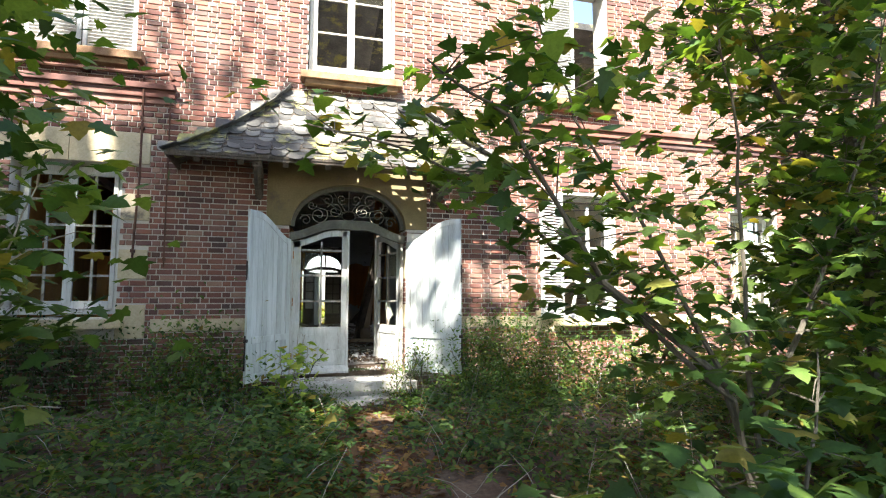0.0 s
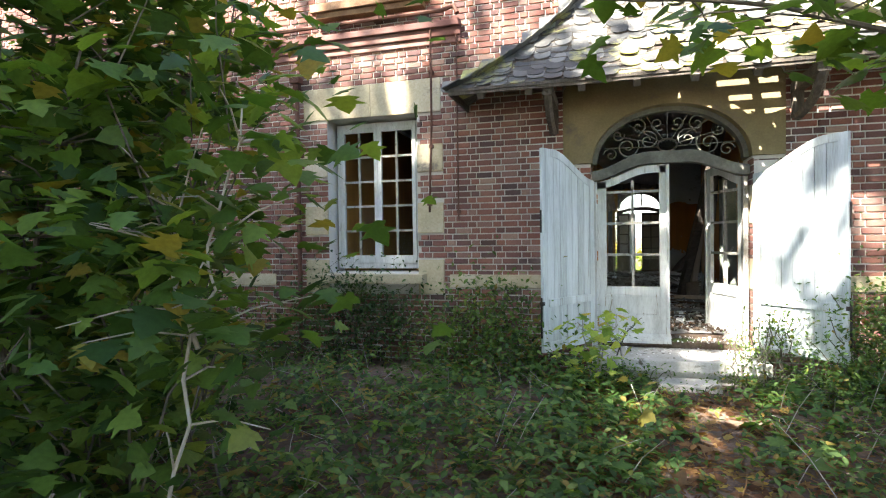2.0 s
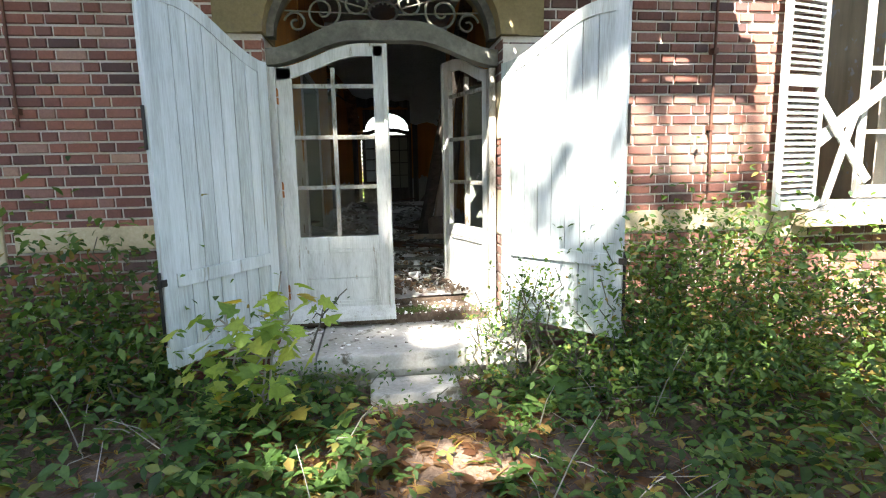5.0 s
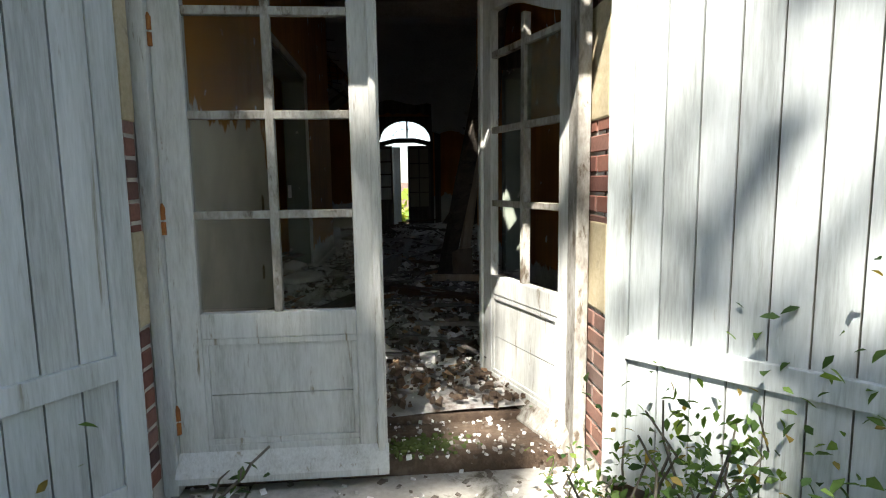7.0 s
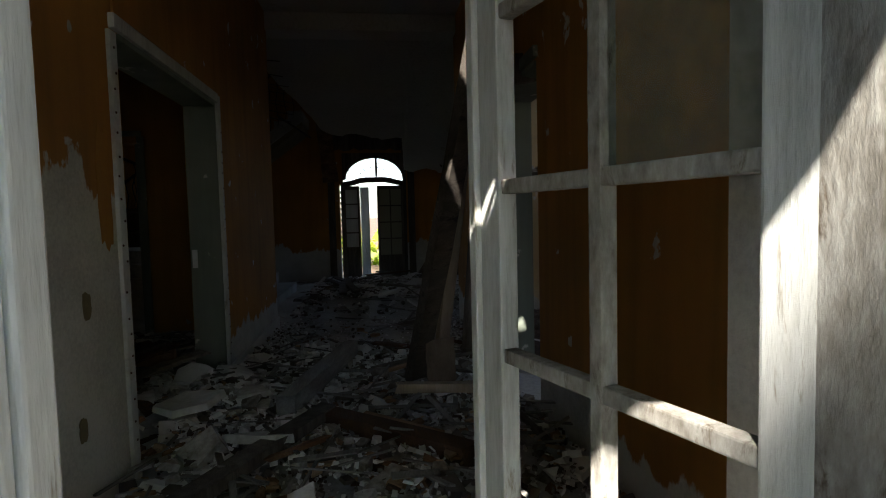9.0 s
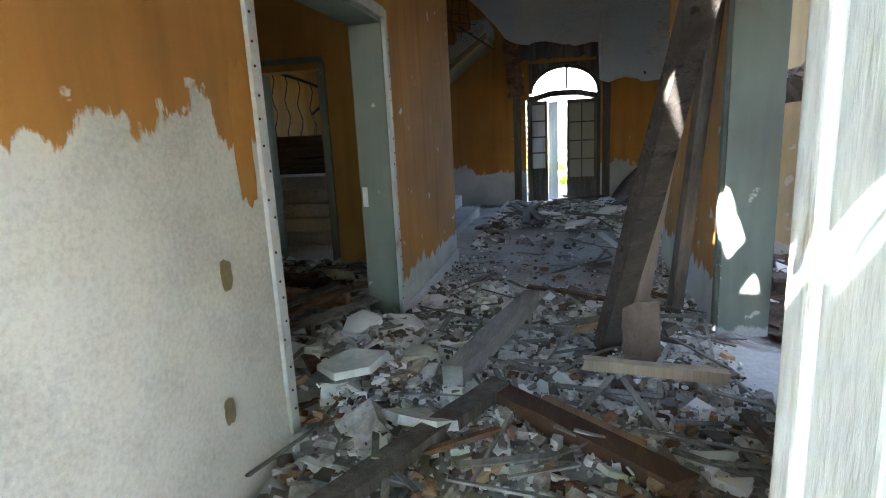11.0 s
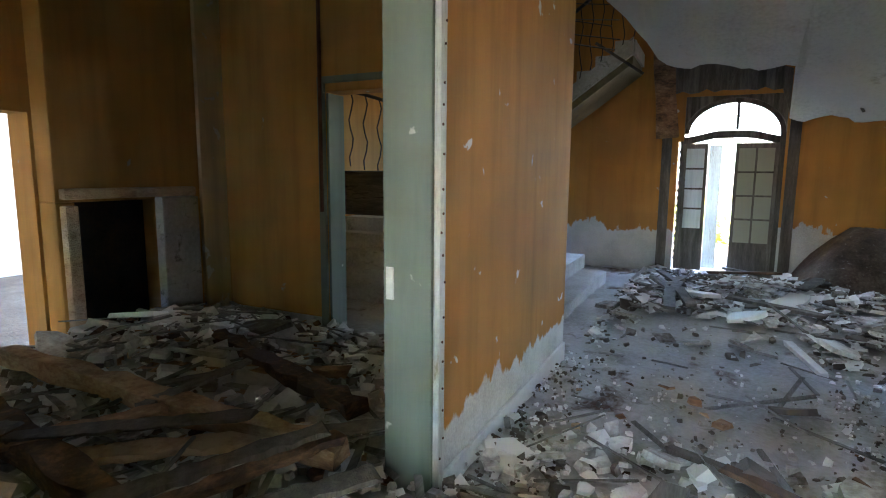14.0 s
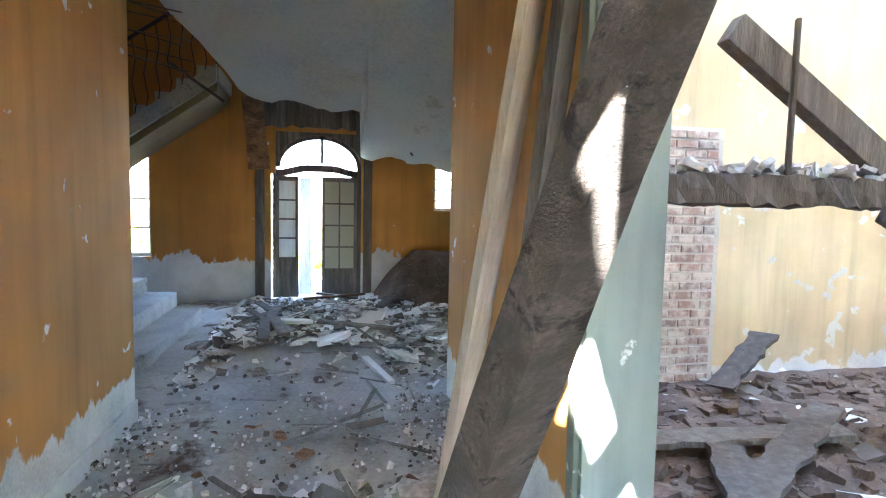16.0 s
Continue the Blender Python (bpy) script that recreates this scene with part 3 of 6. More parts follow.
# ---- awning ----
EX0, EX1, EY, EZ = -2.12, 2.55, 6.93, 3.56
RX0, RX1, RY, RZ = -0.72, 1.10, 7.74, 4.72
awn = thing("porch_roof", pose(0, 0, 0), "mossy slate porch roof with missing slates", "porch roof", "", "structure")


def slope(u, v):
    """A place on the front slope: u across, v from eave to top; it flares out at the eave."""
    x = (EX0 + (RX0 - EX0) * v) * (1 - u) + (EX1 + (RX1 - EX1) * v) * u
    return Vector((x, EY + (RY - EY) * v, EZ + (RZ - EZ) * (0.62 * v + 0.38 * v * v)))


def hip(side, s, v):
    ex, rx = (EX0, RX0) if side < 0 else (EX1, RX1)
    return Vector((ex + (rx - ex) * v, (EY + (RY - EY) * v) * (1 - s) + RY * s, EZ + (RZ - EZ) * (0.62 * v + 0.38 * v * v)))


bm = bmesh.new()
sl = [(-0.088, 0), (-0.088, 0.17), (-0.075, 0.205), (-0.045, 0.228), (0, 0.236), (0.045, 0.228), (0.075, 0.205), (0.088, 0.17), (0.088, 0)]
prism(bm, [(x, -z) for x, z in sl], 0.008)
slate_me = mesh_of("slate", bm, SLATE)
rng = random.Random(11)
ROWN = 14
# stretches of slates that have slid off, by courses
SLOTS = [((6, 7), 0.44, 1.0), ((4, 5), 0.56, 1.26), ((4, 5), 1.33, 1.72), ((4, 5), 0.06, 0.42), ((3, 4), -0.22, 0.14), ((1, 2), 0.34, 0.72), ((0, 1), 1.70, 2.36)]
for r in range(ROWN):
    v = (r + 0.15) / ROWN
    p0, p1 = slope(0, v), slope(1, v)
    n = int((p1 - p0).length / 0.18)
    up = (slope(0.5, min(1, v + 0.08)) - slope(0.5, max(0, v - 0.02))).normalized()
    for i in range(n + 1):
        u = (i + (0.5 if r % 2 else 0)) / n
        if u > 1:
            continue
        p = slope(u, v)
        if any(r in rows and x0 < p.x < x1 for rows, x0, x1 in SLOTS):
            continue
        if rng.random() < 0.015:
            continue
        y = Vector((1, 0, 0)).cross(up).normalized() * -1
        m = Matrix((Vector((1, 0, 0)), -y, up)).transposed().to_4x4()
        m.translation = p + up * 0.20 - y * -0.012
        m = m @ pose(0, -0.012, 0, rng.gauss(4.0, 2.5), rng.gauss(0, 6), rng.gauss(0, 2)) @ Matrix.Translation((rng.gauss(0, 0.006), 0, rng.gauss(0, 0.014)))
        part("slate", slate_me, SLATE, awn, "", m)
bmh = bmesh.new()
for side in (-1, 1):
    for r in range(ROWN):
        v = (r + 0.15) / ROWN
        a, b = hip(side, 0, v), hip(side, 1, v)
        n = max(1, int((b - a).length / 0.2))
        for i in range(n + 1):
            p = hip(side, i / n, v)
            hu = (hip(side, 0.5, min(1, v + 0.08)) - hip(side, 0.5, max(0, v - 0.02))).normalized()
            hm = Matrix((Vector((0, 1, 0)), Vector((0, 1, 0)).cross(hu), hu)).transposed().to_4x4()
            hm.translation = p
            box(bmh, -0.10, 0.10, -0.018, -0.006, -0.03, 0.18, hm @ pose(0, 0, 0, rng.gauss(0, 3), rng.gauss(0, 3), 0)) if side > 0 else box(bmh, -0.10, 0.10, 0.006, 0.018, -0.03, 0.18, hm @ pose(0, 0, 0, rng.gauss(0, 3), rng.gauss(0, 3), 0))
h = part("hip_slates", bmh, SLATE, awn)
h["kind"] = "stuff"
# close boarding under the sound slates; the bare stretch has battens alone
deck = bmesh.new()
for k in range(10):
    va, vb = k / 10, (k + 1) / 10
    for ua, ub in ((0.0, 0.42), (0.93, 1.0)):
        q = [slope(ua, va), slope(ub, va), slope(ub, vb), slope(ua, vb)]
        lo = [deck.verts.new(p + Vector((0, 0.012, -0.030))) for p in q]
        hi = [deck.verts.new(p + Vector((0, 0.008, -0.014))) for p in q]
        deck.faces.new(hi)
        deck.faces.new(lo[::-1])
    for side in (-1, 1):
        q = [hip(side, 0, va), hip(side, 1, va), hip(side, 1, vb), hip(side, 0, vb)]
        deck.faces.new([deck.verts.new(p + Vector((-0.012 * side, 0, -0.02))) for p in q])
part("boarding", deck, OLDWOOD, awn)
for r in range(ROWN):
    v = (r + 0.05) / ROWN
    a, b = slope(0.0, v), slope(1.0, v)
    part("batten", cubes((a.x + 0.05, b.x - 0.05, a.y - 0.005, a.y + 0.048, a.z - 0.045, a.z - 0.012)), OLDWOOD, awn)
for x in (-1.75, -1.25, -0.72, -0.2, 0.32, 0.85, 1.35, 1.85, 2.3):
    part("rafter", cubes((-0.035, 0.035, -0.05, 1.35, -0.10, -0.02), bevel=0.004), OLDWOOD, awn, "", Matrix.Translation((x, EY + 0.02, EZ - 0.03)) @ Matrix.Rotation(radians(50 if -0.75 < x < 1.2 else 38), 4, "X") @ Matrix.Diagonal((1, 1 if -0.75 < x < 1.2 else 0.62, 1, 1)))
part("eave_board", cubes((EX0 + 0.03, EX1 - 0.03, EY + 0.01, EY + 0.035, EZ - 0.075, EZ - 0.005), bevel=0.004), OLDWOOD, awn)
for x in (EX0 + 0.05, EX1 - 0.05):
    part("eave_board", cubes((x - 0.012, x + 0.012, EY + 0.035, 7.75, EZ - 0.075, EZ - 0.01)), OLDWOOD, awn)
for x in (-1.06, 1.38):
    bm = bmesh.new()
    arc = [(7.72 - 0.72 * math.sin(i / 8 * 1.45), 3.17 + 0.31 * (1 - math.cos(i / 8 * 1.57))) for i in range(9)]
    tube(bm, [(x, y, z) for y, z in arc], 0.045, 6)
    box(bm, x - 0.05, x + 0.05, 6.98, 7.76, 3.42, 3.52)
    box(bm, x - 0.05, x + 0.05, 7.68, 7.75, 3.16, 3.44)
    part("bracket", bm, OLDWOOD, awn)

# ---- entrance steps ----
solid("door_platform", cubes((-0.64, -0.36, 7.21, 7.90, 0.60, 0.715), (-0.352, 1.02, 7.20, 7.90, 0.60, 0.72), bevel=0.015), PLATFORM, "worn stone slab before the entrance", "doorstep", "structure")
solid("step_riser", cubes((-0.60, 0.98, 7.27, 7.88, 0.25, 0.595)), PLATFORM, "stone base of the entrance slab", "step base", "structure")
solid("entrance_step", cubes((-0.02, 0.54, 6.96, 7.26, 0.30, 0.545), bevel=0.02), PLATFORM, "broken lower stone step, mossy", "step", "structure")
solid("threshold", cubes((-0.655, 0.975, 7.90, 8.2, 0.5, 0.79), bevel=0.006), EARTH, "threshold under brown earth and chips", "threshold", "structure")

solid("door_sill", cubes((-0.657, 0.977, 8.201, 8.33, 0.6, 0.83), bevel=0.01), EARTH, "earth-covered edge of the passage floor", "door sill", "structure")
chips = bmesh.new()
rc = random.Random(14)
for _ in range(260):
    cx, cy = rc.uniform(-0.6, 0.98), 7.24 + 0.85 * rc.random() ** 0.7
    s = rc.uniform(0.004, 0.016)
    box(chips, -s, s, -s * 0.7, s * 0.7, 0, s * 0.5, Matrix.Translation((cx, cy, 0.719 if cy < 7.9 else 0.774)) @ Euler((rc.gauss(0, 0.2), rc.gauss(0, 0.2), rc.uniform(0, 6))).to_matrix().to_4x4())
solid("stone_chips", chips, RUBBLE, "chips of plaster and slate on the doorstep", "chips", "stuff")

# door frame
df = thing("door_1", pose(0, 0, 0), "white door frame with curved transom and arched fanlight", "door frame", "", "structure")
part("jamb", cubes((-0.655, -0.60, 7.83, 7.95, 0.72, 2.60), bevel=0.006), WHITE, df)
part("jamb", cubes((0.905, 0.955, 7.84, 7.95, 0.72, 2.60), bevel=0.006), PEELED, df)


def hat(u):
    """The curve of the transom: low at the jambs and raised in the middle."""
    s = max(0.0, min(1.0, (1 - abs(u)) / 0.75))
    return s * s * (3 - 2 * s)


us = [-1 + i / 12 for i in range(25)]
bm = bmesh.new()
band(bm, [(CX + u * 0.81, 2.61 + 0.17 * hat(u)) for u in us], [(CX + u * 0.81, 2.72 + 0.19 * hat(u)) for u in us], 0.13, Matrix.Translation((0, 7.82, 0)))
part("transom", bm, GREY_PAINT, df)
bm = bmesh.new()
band(bm, arch_line(0.75, 0.55, 2.80), arch_line(0.81, 0.61, 2.80), 0.12, Matrix.Translation((0, 7.83, 0)))
part("fanlight_frame", bm, GREY_PAINT, df)
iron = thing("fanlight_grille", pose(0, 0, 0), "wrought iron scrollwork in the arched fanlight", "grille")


def scroll(cx, cz, r, turns, start, sign, rad=0.009):
    bm = bmesh.new()
    pts = []
    for i in range(26):
        t = i / 25
        a = start + sign * turns * math.tau * t
        rr = r * (1 - 0.82 * t)
        pts.append((cx + rr * math.cos(a), 7.885, cz + rr * math.sin(a)))
    tube(bm, pts, rad, 6)
    part("scroll", bm, GREY_PAINT, iron)


for s in (-1, 1):
    for cx, cz, r, tn, st in ((0.20, 3.04, 0.12, 1.4, 0.5), (0.42, 2.98, 0.13, 1.5, 2.5), (0.30, 3.20, 0.09, 1.3, 1.0), (0.60, 2.90, 0.08, 1.3, 0.2), (0.10, 3.22, 0.08, 1.2, 4.0), (0.52, 3.12, 0.07, 1.2, 3.0)):
        scroll(CX + s * cx, cz, r, tn, st if s > 0 else math.pi - st, s)
bm = bmesh.new()
for i in range(9):
    a = math.radians(20 + 140 * i / 8)
    tube(bm, [(CX + 0.10 * math.cos(a), 7.885, 2.93 + 0.10 * math.sin(a)), (CX + 0.72 * math.cos(a), 7.885, 2.80 + 0.53 * math.sin(a))], 0.006, 5)
part("bar", bm, GREY_PAINT, iron)
bm = bmesh.new()
tube(bm, [(CX + 0.10 * math.cos(i * math.tau / 16), 7.885, 2.98 + 0.07 * math.sin(i * math.tau / 16)) for i in range(17)], 0.010, 6)
part("ring", bm, IRON, iron)


# glazed door leaves: local x runs from the hinge to the free edge
def glazed_leaf(name, m, mirror, label, panes):
    d = thing(name, m, label, "door", "glazed entrance doors", "structure")
    W, ST = 0.775, 0.105
    s = -1 if mirror else 1

    def bx(*bs, bevel=0.005):
        return cubes(*[(min(s * a, s * b), max(s * a, s * b), c, e, f, g) for a, b, c, e, f, g in bs], bevel=bevel)
    top = [(0.0 + W * i / 12, 2.60 + 0.165 * hat(1 - i / 12)) for i in range(13)]
    part("stile", bx((0, ST, 0, 0.045, 0.775, 2.60)), WHITE, d)
    part("stile", bx((W - ST, W, 0, 0.045, 0.775, 2.755)), WHITE, d)
    part("astragal", bx((W - 0.035, W - 0.008, -0.018, -0.001, 0.80, 2.75), bevel=0.004), WHITE, d)
    part("bottom_rail", bx((ST, W - ST, 0, 0.045, 0.775, 0.90)), WHITE, d)
    bm = bmesh.new()
    prism(bm, [(-0.001, 0.775), (-0.055, 0.775), (-0.055, 0.80), (-0.001, 0.875)], W + 0.01, Matrix.Translation((-0.005 if not mirror else -W - 0.005, 0, 0)) @ Matrix(((0, 1, 0, 0), (1, 0, 0, 0), (0, 0, 1, 0), (0, 0, 0, 1))))
    bmesh.ops.recalc_face_normals(bm, faces=bm.faces)
    part("weatherboard", bm, PEELED if mirror else WHITE, d, "sloping board at the foot of the door")
    part("lock_rail", bx((ST, W - ST, 0, 0.045, 1.31, 1.405)), WHITE, d)
    part("panel", bx((ST, W - ST, 0.014, 0.034, 1.092, 1.31), bevel=0.0), WHITE, d)
    part("panel", bx((ST, W - ST, 0.016, 0.034, 0.90, 1.088), bevel=0.0), WHITE, d)
    part("moulding", bx((ST, W - ST, 0.004, 0.014, 1.285, 1.31), (ST, W - ST, 0.004, 0.014, 0.90, 0.92), (ST, ST + 0.02, 0.004, 0.014, 0.92, 1.285), (W - ST - 0.02, W - ST, 0.004, 0.014, 0.92, 1.285), bevel=0.003), WHITE, d)
    bm = bmesh.new()
    lo = [(s * x, z - 0.085) for x, z in top]
    hi = [(s * x, z) for x, z in top]
    band(bm, lo, hi, 0.044)
    part("top_rail", bm, WHITE, d)
    xm = W / 2
    part("muntin", bx((xm - 0.015, xm + 0.015, 0.004, 0.04, 1.405, 2.60), bevel=0.004), PEELED, d)
    rows = [1.405, 1.765, 2.12, 2.475]
    for z in rows[1:]:
        part("muntin", bx((ST, W - ST, 0.006, 0.038, z - 0.015, z + 0.015), bevel=0.004), PEELED, d)
    for c, r in panes:
        a, b = (ST, xm - 0.015) if c == 0 else (xm + 0.015, W - ST)
        zt = (rows + [2.60])[r + 1]
        g = part("pane", bx((a, b, 0.02, 0.023, rows[r] + 0.015, zt - 0.015), bevel=0), GLASS if mirror else CLEAR, d)
        g.visible_shadow = False
    for z in (1.0, 1.75, 2.4):
        bm = bmesh.new()
        for z0, z1 in ((z - 0.05, z - 0.004), (z + 0.004, z + 0.05)):
            tube(bm, [(0, 0, z0), (0, 0, z1)], 0.011, 8)
        tube(bm, [(0, 0, z + 0.05), (0, 0, z + 0.062)], [0.009, 0.004], 8)
        part("hinge", bm, ORANGE_RUST, d, "orange rusty pin hinge")
    return d


glazed_leaf("door_2", pose(-0.598, 7.862, 0), False, "weathered white glazed door leaf, closed", [(0, 0), (0, 1), (1, 0), (0, 2)])
glazed_leaf("door_3", pose(0.918, 7.905, 0, 0, 0, -71), True, "weathered white glazed door leaf, open inwards", [(0, 2)])


# plank shutters: local x from hinge to free edge
def plank_shutter(m, mirror, label):
    d = thing("plank_shutter", m, label, "door shutter", "entrance shutters")
    W, s = 0.915, (-1 if mirror else 1)
    Z0 = 0.80

    def ztop(x):
        t = max(0.0, min(1.0, x / W / 0.8))
        return 2.60 + 0.275 * t * t * (3 - 2 * t)
    n = 7
    rnd = random.Random(5 if mirror else 8)
    for i in range(n):
        a, b = 0.085 + (W - 0.17) * i / n + 0.003, 0.085 + (W - 0.17) * (i + 1) / n - 0.003
        bm = bmesh.new()
        prism(bm, [(s * a, Z0 + 0.10), (s * b, Z0 + 0.10), (s * b, 1.26), (s * a, 1.26)], 0.02, Matrix.Translation((0, 0.006 + rnd.uniform(0, 0.003), 0)))
        part("plank", bm, PAINT, d)
        bm = bmesh.new()
        prism(bm, [(s * a, 1.34), (s * b, 1.34), (s * b, ztop(b) - 0.075), (s * a, ztop(a) - 0.075)], 0.02, Matrix.Translation((0, 0.005 + rnd.uniform(0, 0.004), 0)))
        part("plank", bm, PAINT, d)

    for i in range(1, n):
        a = 0.085 + (W - 0.17) * i / n
        bm = bmesh.new()
        for z0, z1 in ((Z0 + 0.10, 1.26), (1.34, ztop(a) - 0.09)):
            box(bm, min(s * (a - 0.008), s * (a + 0.008)), max(s * (a - 0.008), s * (a + 0.008)), 0.0125, 0.0165, z0, z1)
        part("tongue", bm, GREY_PAINT, d)

    def bx(*bs):
        return cubes(*[(min(s * a, s * b), max(s * a, s * b), c, e, f, g) for a, b, c, e, f, g in bs], bevel=0.004)
    part("stile", bx((0, 0.085, 0, 0.036, Z0, 2.60)), PAINT, d)
    part("stile", bx((W - 0.085, W, 0, 0.036, Z0, 2.87)), PAINT, d)
    part("rail", bx((0.085, W - 0.085, 0, 0.036, Z0, Z0 + 0.10)), PAINT, d)
    part("rail", bx((0.085, W - 0.085, -0.002, 0.046, 1.26, 1.34)), PAINT, d)
    xs = [W * i / 16 for i in range(17)]
    bm = bmesh.new()
    band(bm, [(s * x, ztop(x) - 0.08) for x in xs], [(s * x, ztop(x)) for x in xs], 0.034)
    bmesh.ops.remove_doubles(bm, verts=bm.verts, dist=0.0005)
    part("top_rail", bm, PAINT, d)
    for z in (0.98, 1.95, 2.5):
        part("hinge", bx((-0.02, 0.01, -0.02, 0.0, z - 0.04, z + 0.04)), RUST, d)
        part("strap", bx((0.0, 0.20, -0.008, -0.001, z - 0.02, z + 0.02)), RUST, d)
    for za, zb in ((0.95, 1.36), (2.02, 2.25)):
        bm = bmesh.new()
        tube(bm, [(s * (W + 0.012), 0.018, za), (s * (W + 0.012), 0.018, zb)], 0.010, 6)
        part("bolt", bm, IRON, d)
    part("bolt_guide", bx((W - 0.02, W + 0.02, 0.0, 0.04, 1.28, 1.32)), IRON, d)
    return d


a_l = math.degrees(math.atan2(6.94 - 7.70, -1.13 + 0.655))
a_r = math.degrees(math.atan2(7.01 - 7.70, 1.58 - 0.985))
plank_shutter(pose(-0.655, 7.70, 0, 0, 0, a_l), False, "weathered pale plank shutter with curved top, swung open")
plank_shutter(pose(0.985, 7.70, 0, 0, 0, a_r + 180), True, "weathered pale plank shutter with curved top, half open")

# ---- inside: shell ----
FZ, CZ = 0.85, 4.3
bm = bmesh.new()
n1, n2 = 70, 70
fv = [[bm.verts.new((-4.2 + 11.4 * i / n1, 8.2 + 10.2 * j / n2, FZ + 0.05 * noise.noise((i * 0.5, j * 0.5, 1)) + 0.03 * noise.noise((i * 1.7, j * 1.7, 5)))) for i in range(n1 + 1)] for j in range(n2 + 1)]
for j in range(n2):
    for i in range(n1):
        bm.faces.new((fv[j][i], fv[j][i + 1], fv[j + 1][i + 1], fv[j + 1][i]))
box(bm, -4.2, 7.2, 8.2, 18.4, 0.25, 0.70)
solid("floor", bm, DUST, "grey floor under plaster dust and rubble", "floor", "structure", smooth=True)

wall_y("wall_passage_near", 8.2, 10.055, -0.87, -0.68, 0.7, CZ, ORANGE_NEAR, (), "ochre passage wall, paint peeled off below")
wall_y("wall_passage_left", 10.056, 13.73, -0.865, -0.67, 0.7, CZ, ORANGE, [(10.05, 11.57, 0.6, 2.90)], "ochre passage wall with wide doorway")
wall_y("wall_passage_right", 8.2, 13.85, 1.41, 1.68, 0.7, CZ, ORANGE, [(10.6, 11.70, 0.6, 2.96)], "ochre passage wall with doorway to a ruined room")
wall_x("wall_front_inner", -0.66, 1.41, 8.203, 8.23, 3.45, CZ, ORANGE, (), "ochre wall over the entrance")
wall_x("wall_front_side", 1.0, 1.41, 8.203, 8.23, 0.7, 3.45, ORANGE, (), "ochre wall beside the entrance")
wall_x("wall_back_left", -4.0, -0.866, 13.45, 13.66, 0.7, CZ, ORANGE_ROOM, [(-2.63, -1.95, 0.6, 2.88)], "ochre wall with narrow doorway to the stairs")
wall_y("wall_left", 8.2, 18.2, -4.25, -4.0, 0.7, 5.2, ORANGE_ROOM, [(11.28, 11.93, 0.6, 2.62)], "ochre room wall, sooty")
wall_x("wall_far", -4.25, 7.2, 18.2, 18.55, 0.3, 7.6, ORANGE_HALL, [(-0.22, 1.07, 0.6, 2.70), (-0.15, 1.07, 2.70, 3.30), (2.17, 3.3, 2.2, 2.85), (-2.9, -1.80, 1.5, 3.1)], "ochre hall wall with arched door")
wall_x("wall_ruin_back", 1.685, 7.2, 13.95, 14.15, 0.7, 7.0, CREAM, (), "cream wall of the ruined room, plaster patched")
wall_y("wall_ruin_side", 8.2, 18.2, 7.2, 7.45, 0.3, 7.0, CREAM, (), "cream wall of the ruined room")
wall_y("wall_house_left", 8.2, 18.55, -11.0, -10.8, 0.3, 7.6, MORTAR, (), "plain end wall of the house")
# unseen gaps added in the ceiling below the upper middle window, traced back along the sun
# from two spots of sun on the leaning timbers
SPOTS = [Vector((0.915, 10.72, 2.27)), Vector((1.46, 11.67, 1.46))]
SUN_HOLES = []
for spot, hw, hl in zip(SPOTS, (0.055, 0.09), (0.10, 0.30)):
    at = spot + SUN_WAY * ((CZ + 0.1 - spot.z) / SUN_WAY.z)
    SUN_HOLES.append((at.x - hw, at.x + hw, at.y - hl, at.y + hl))
solid("ceiling", cubes(*[(a, b, c, d, CZ, CZ + 0.2) for a, b, c, d in wall_boxes(-10.8, 1.68, 8.2, 14.0, SUN_HOLES)], (-10.8, 7.2, 14.16, 18.2, 5.2, 5.4), (-4.0, 1.68, 14.0, 14.15, CZ, 5.2)), CEIL, "stained plaster ceiling", "ceiling", "structure")
# unseen roof, its ridge raised to keep direct sun off the ruined room's wall
bm = bmesh.new()
prism(bm, [(7.6, 8.02), (11.3, 11.2), (11.3, 11.4), (7.6, 8.22)], 22.0, Matrix.Translation((-11.0, 0, 0)) @ Matrix(((0, 1, 0, 0), (1, 0, 0, 0), (0, 0, 1, 0), (0, 0, 0, 1))))
solid("roof", bm, SLATE, "unseen slate roof slope of the house front, ridge set to block sun", "roof", "structure")
bm = bmesh.new()
prism(bm, [(11.3, 11.2), (18.7, 7.9), (18.7, 8.1), (11.3, 11.4)], 12.6, Matrix.Translation((-11.0, 0, 0)) @ Matrix(((0, 1, 0, 0), (1, 0, 0, 0), (0, 0, 1, 0), (0, 0, 0, 1))))
prism(bm, [(14.2, 9.91), (18.7, 7.9), (18.7, 8.1), (14.2, 10.11)], 9.4, Matrix.Translation((1.6, 0, 0)) @ Matrix(((0, 1, 0, 0), (1, 0, 0, 0), (0, 0, 1, 0), (0, 0, 0, 1))))
solid("roof", bm, SLATE, "unseen slate roof slope behind, open over the ruined room", "roof", "structure")
solid("beam", cubes((-0.665, 1.405, 13.62, 13.95, 4.10, 4.29), bevel=0.01), CEIL, "plastered beam across the end of the passage", "beam", "structure")

# casings
def casing(name, *boxes, mat=None, label="grey-green door casing with flaked paint"):
    return solid(name, cubes(*boxes, bevel=0.004), mat or GREEN, label, "door casing", "structure")


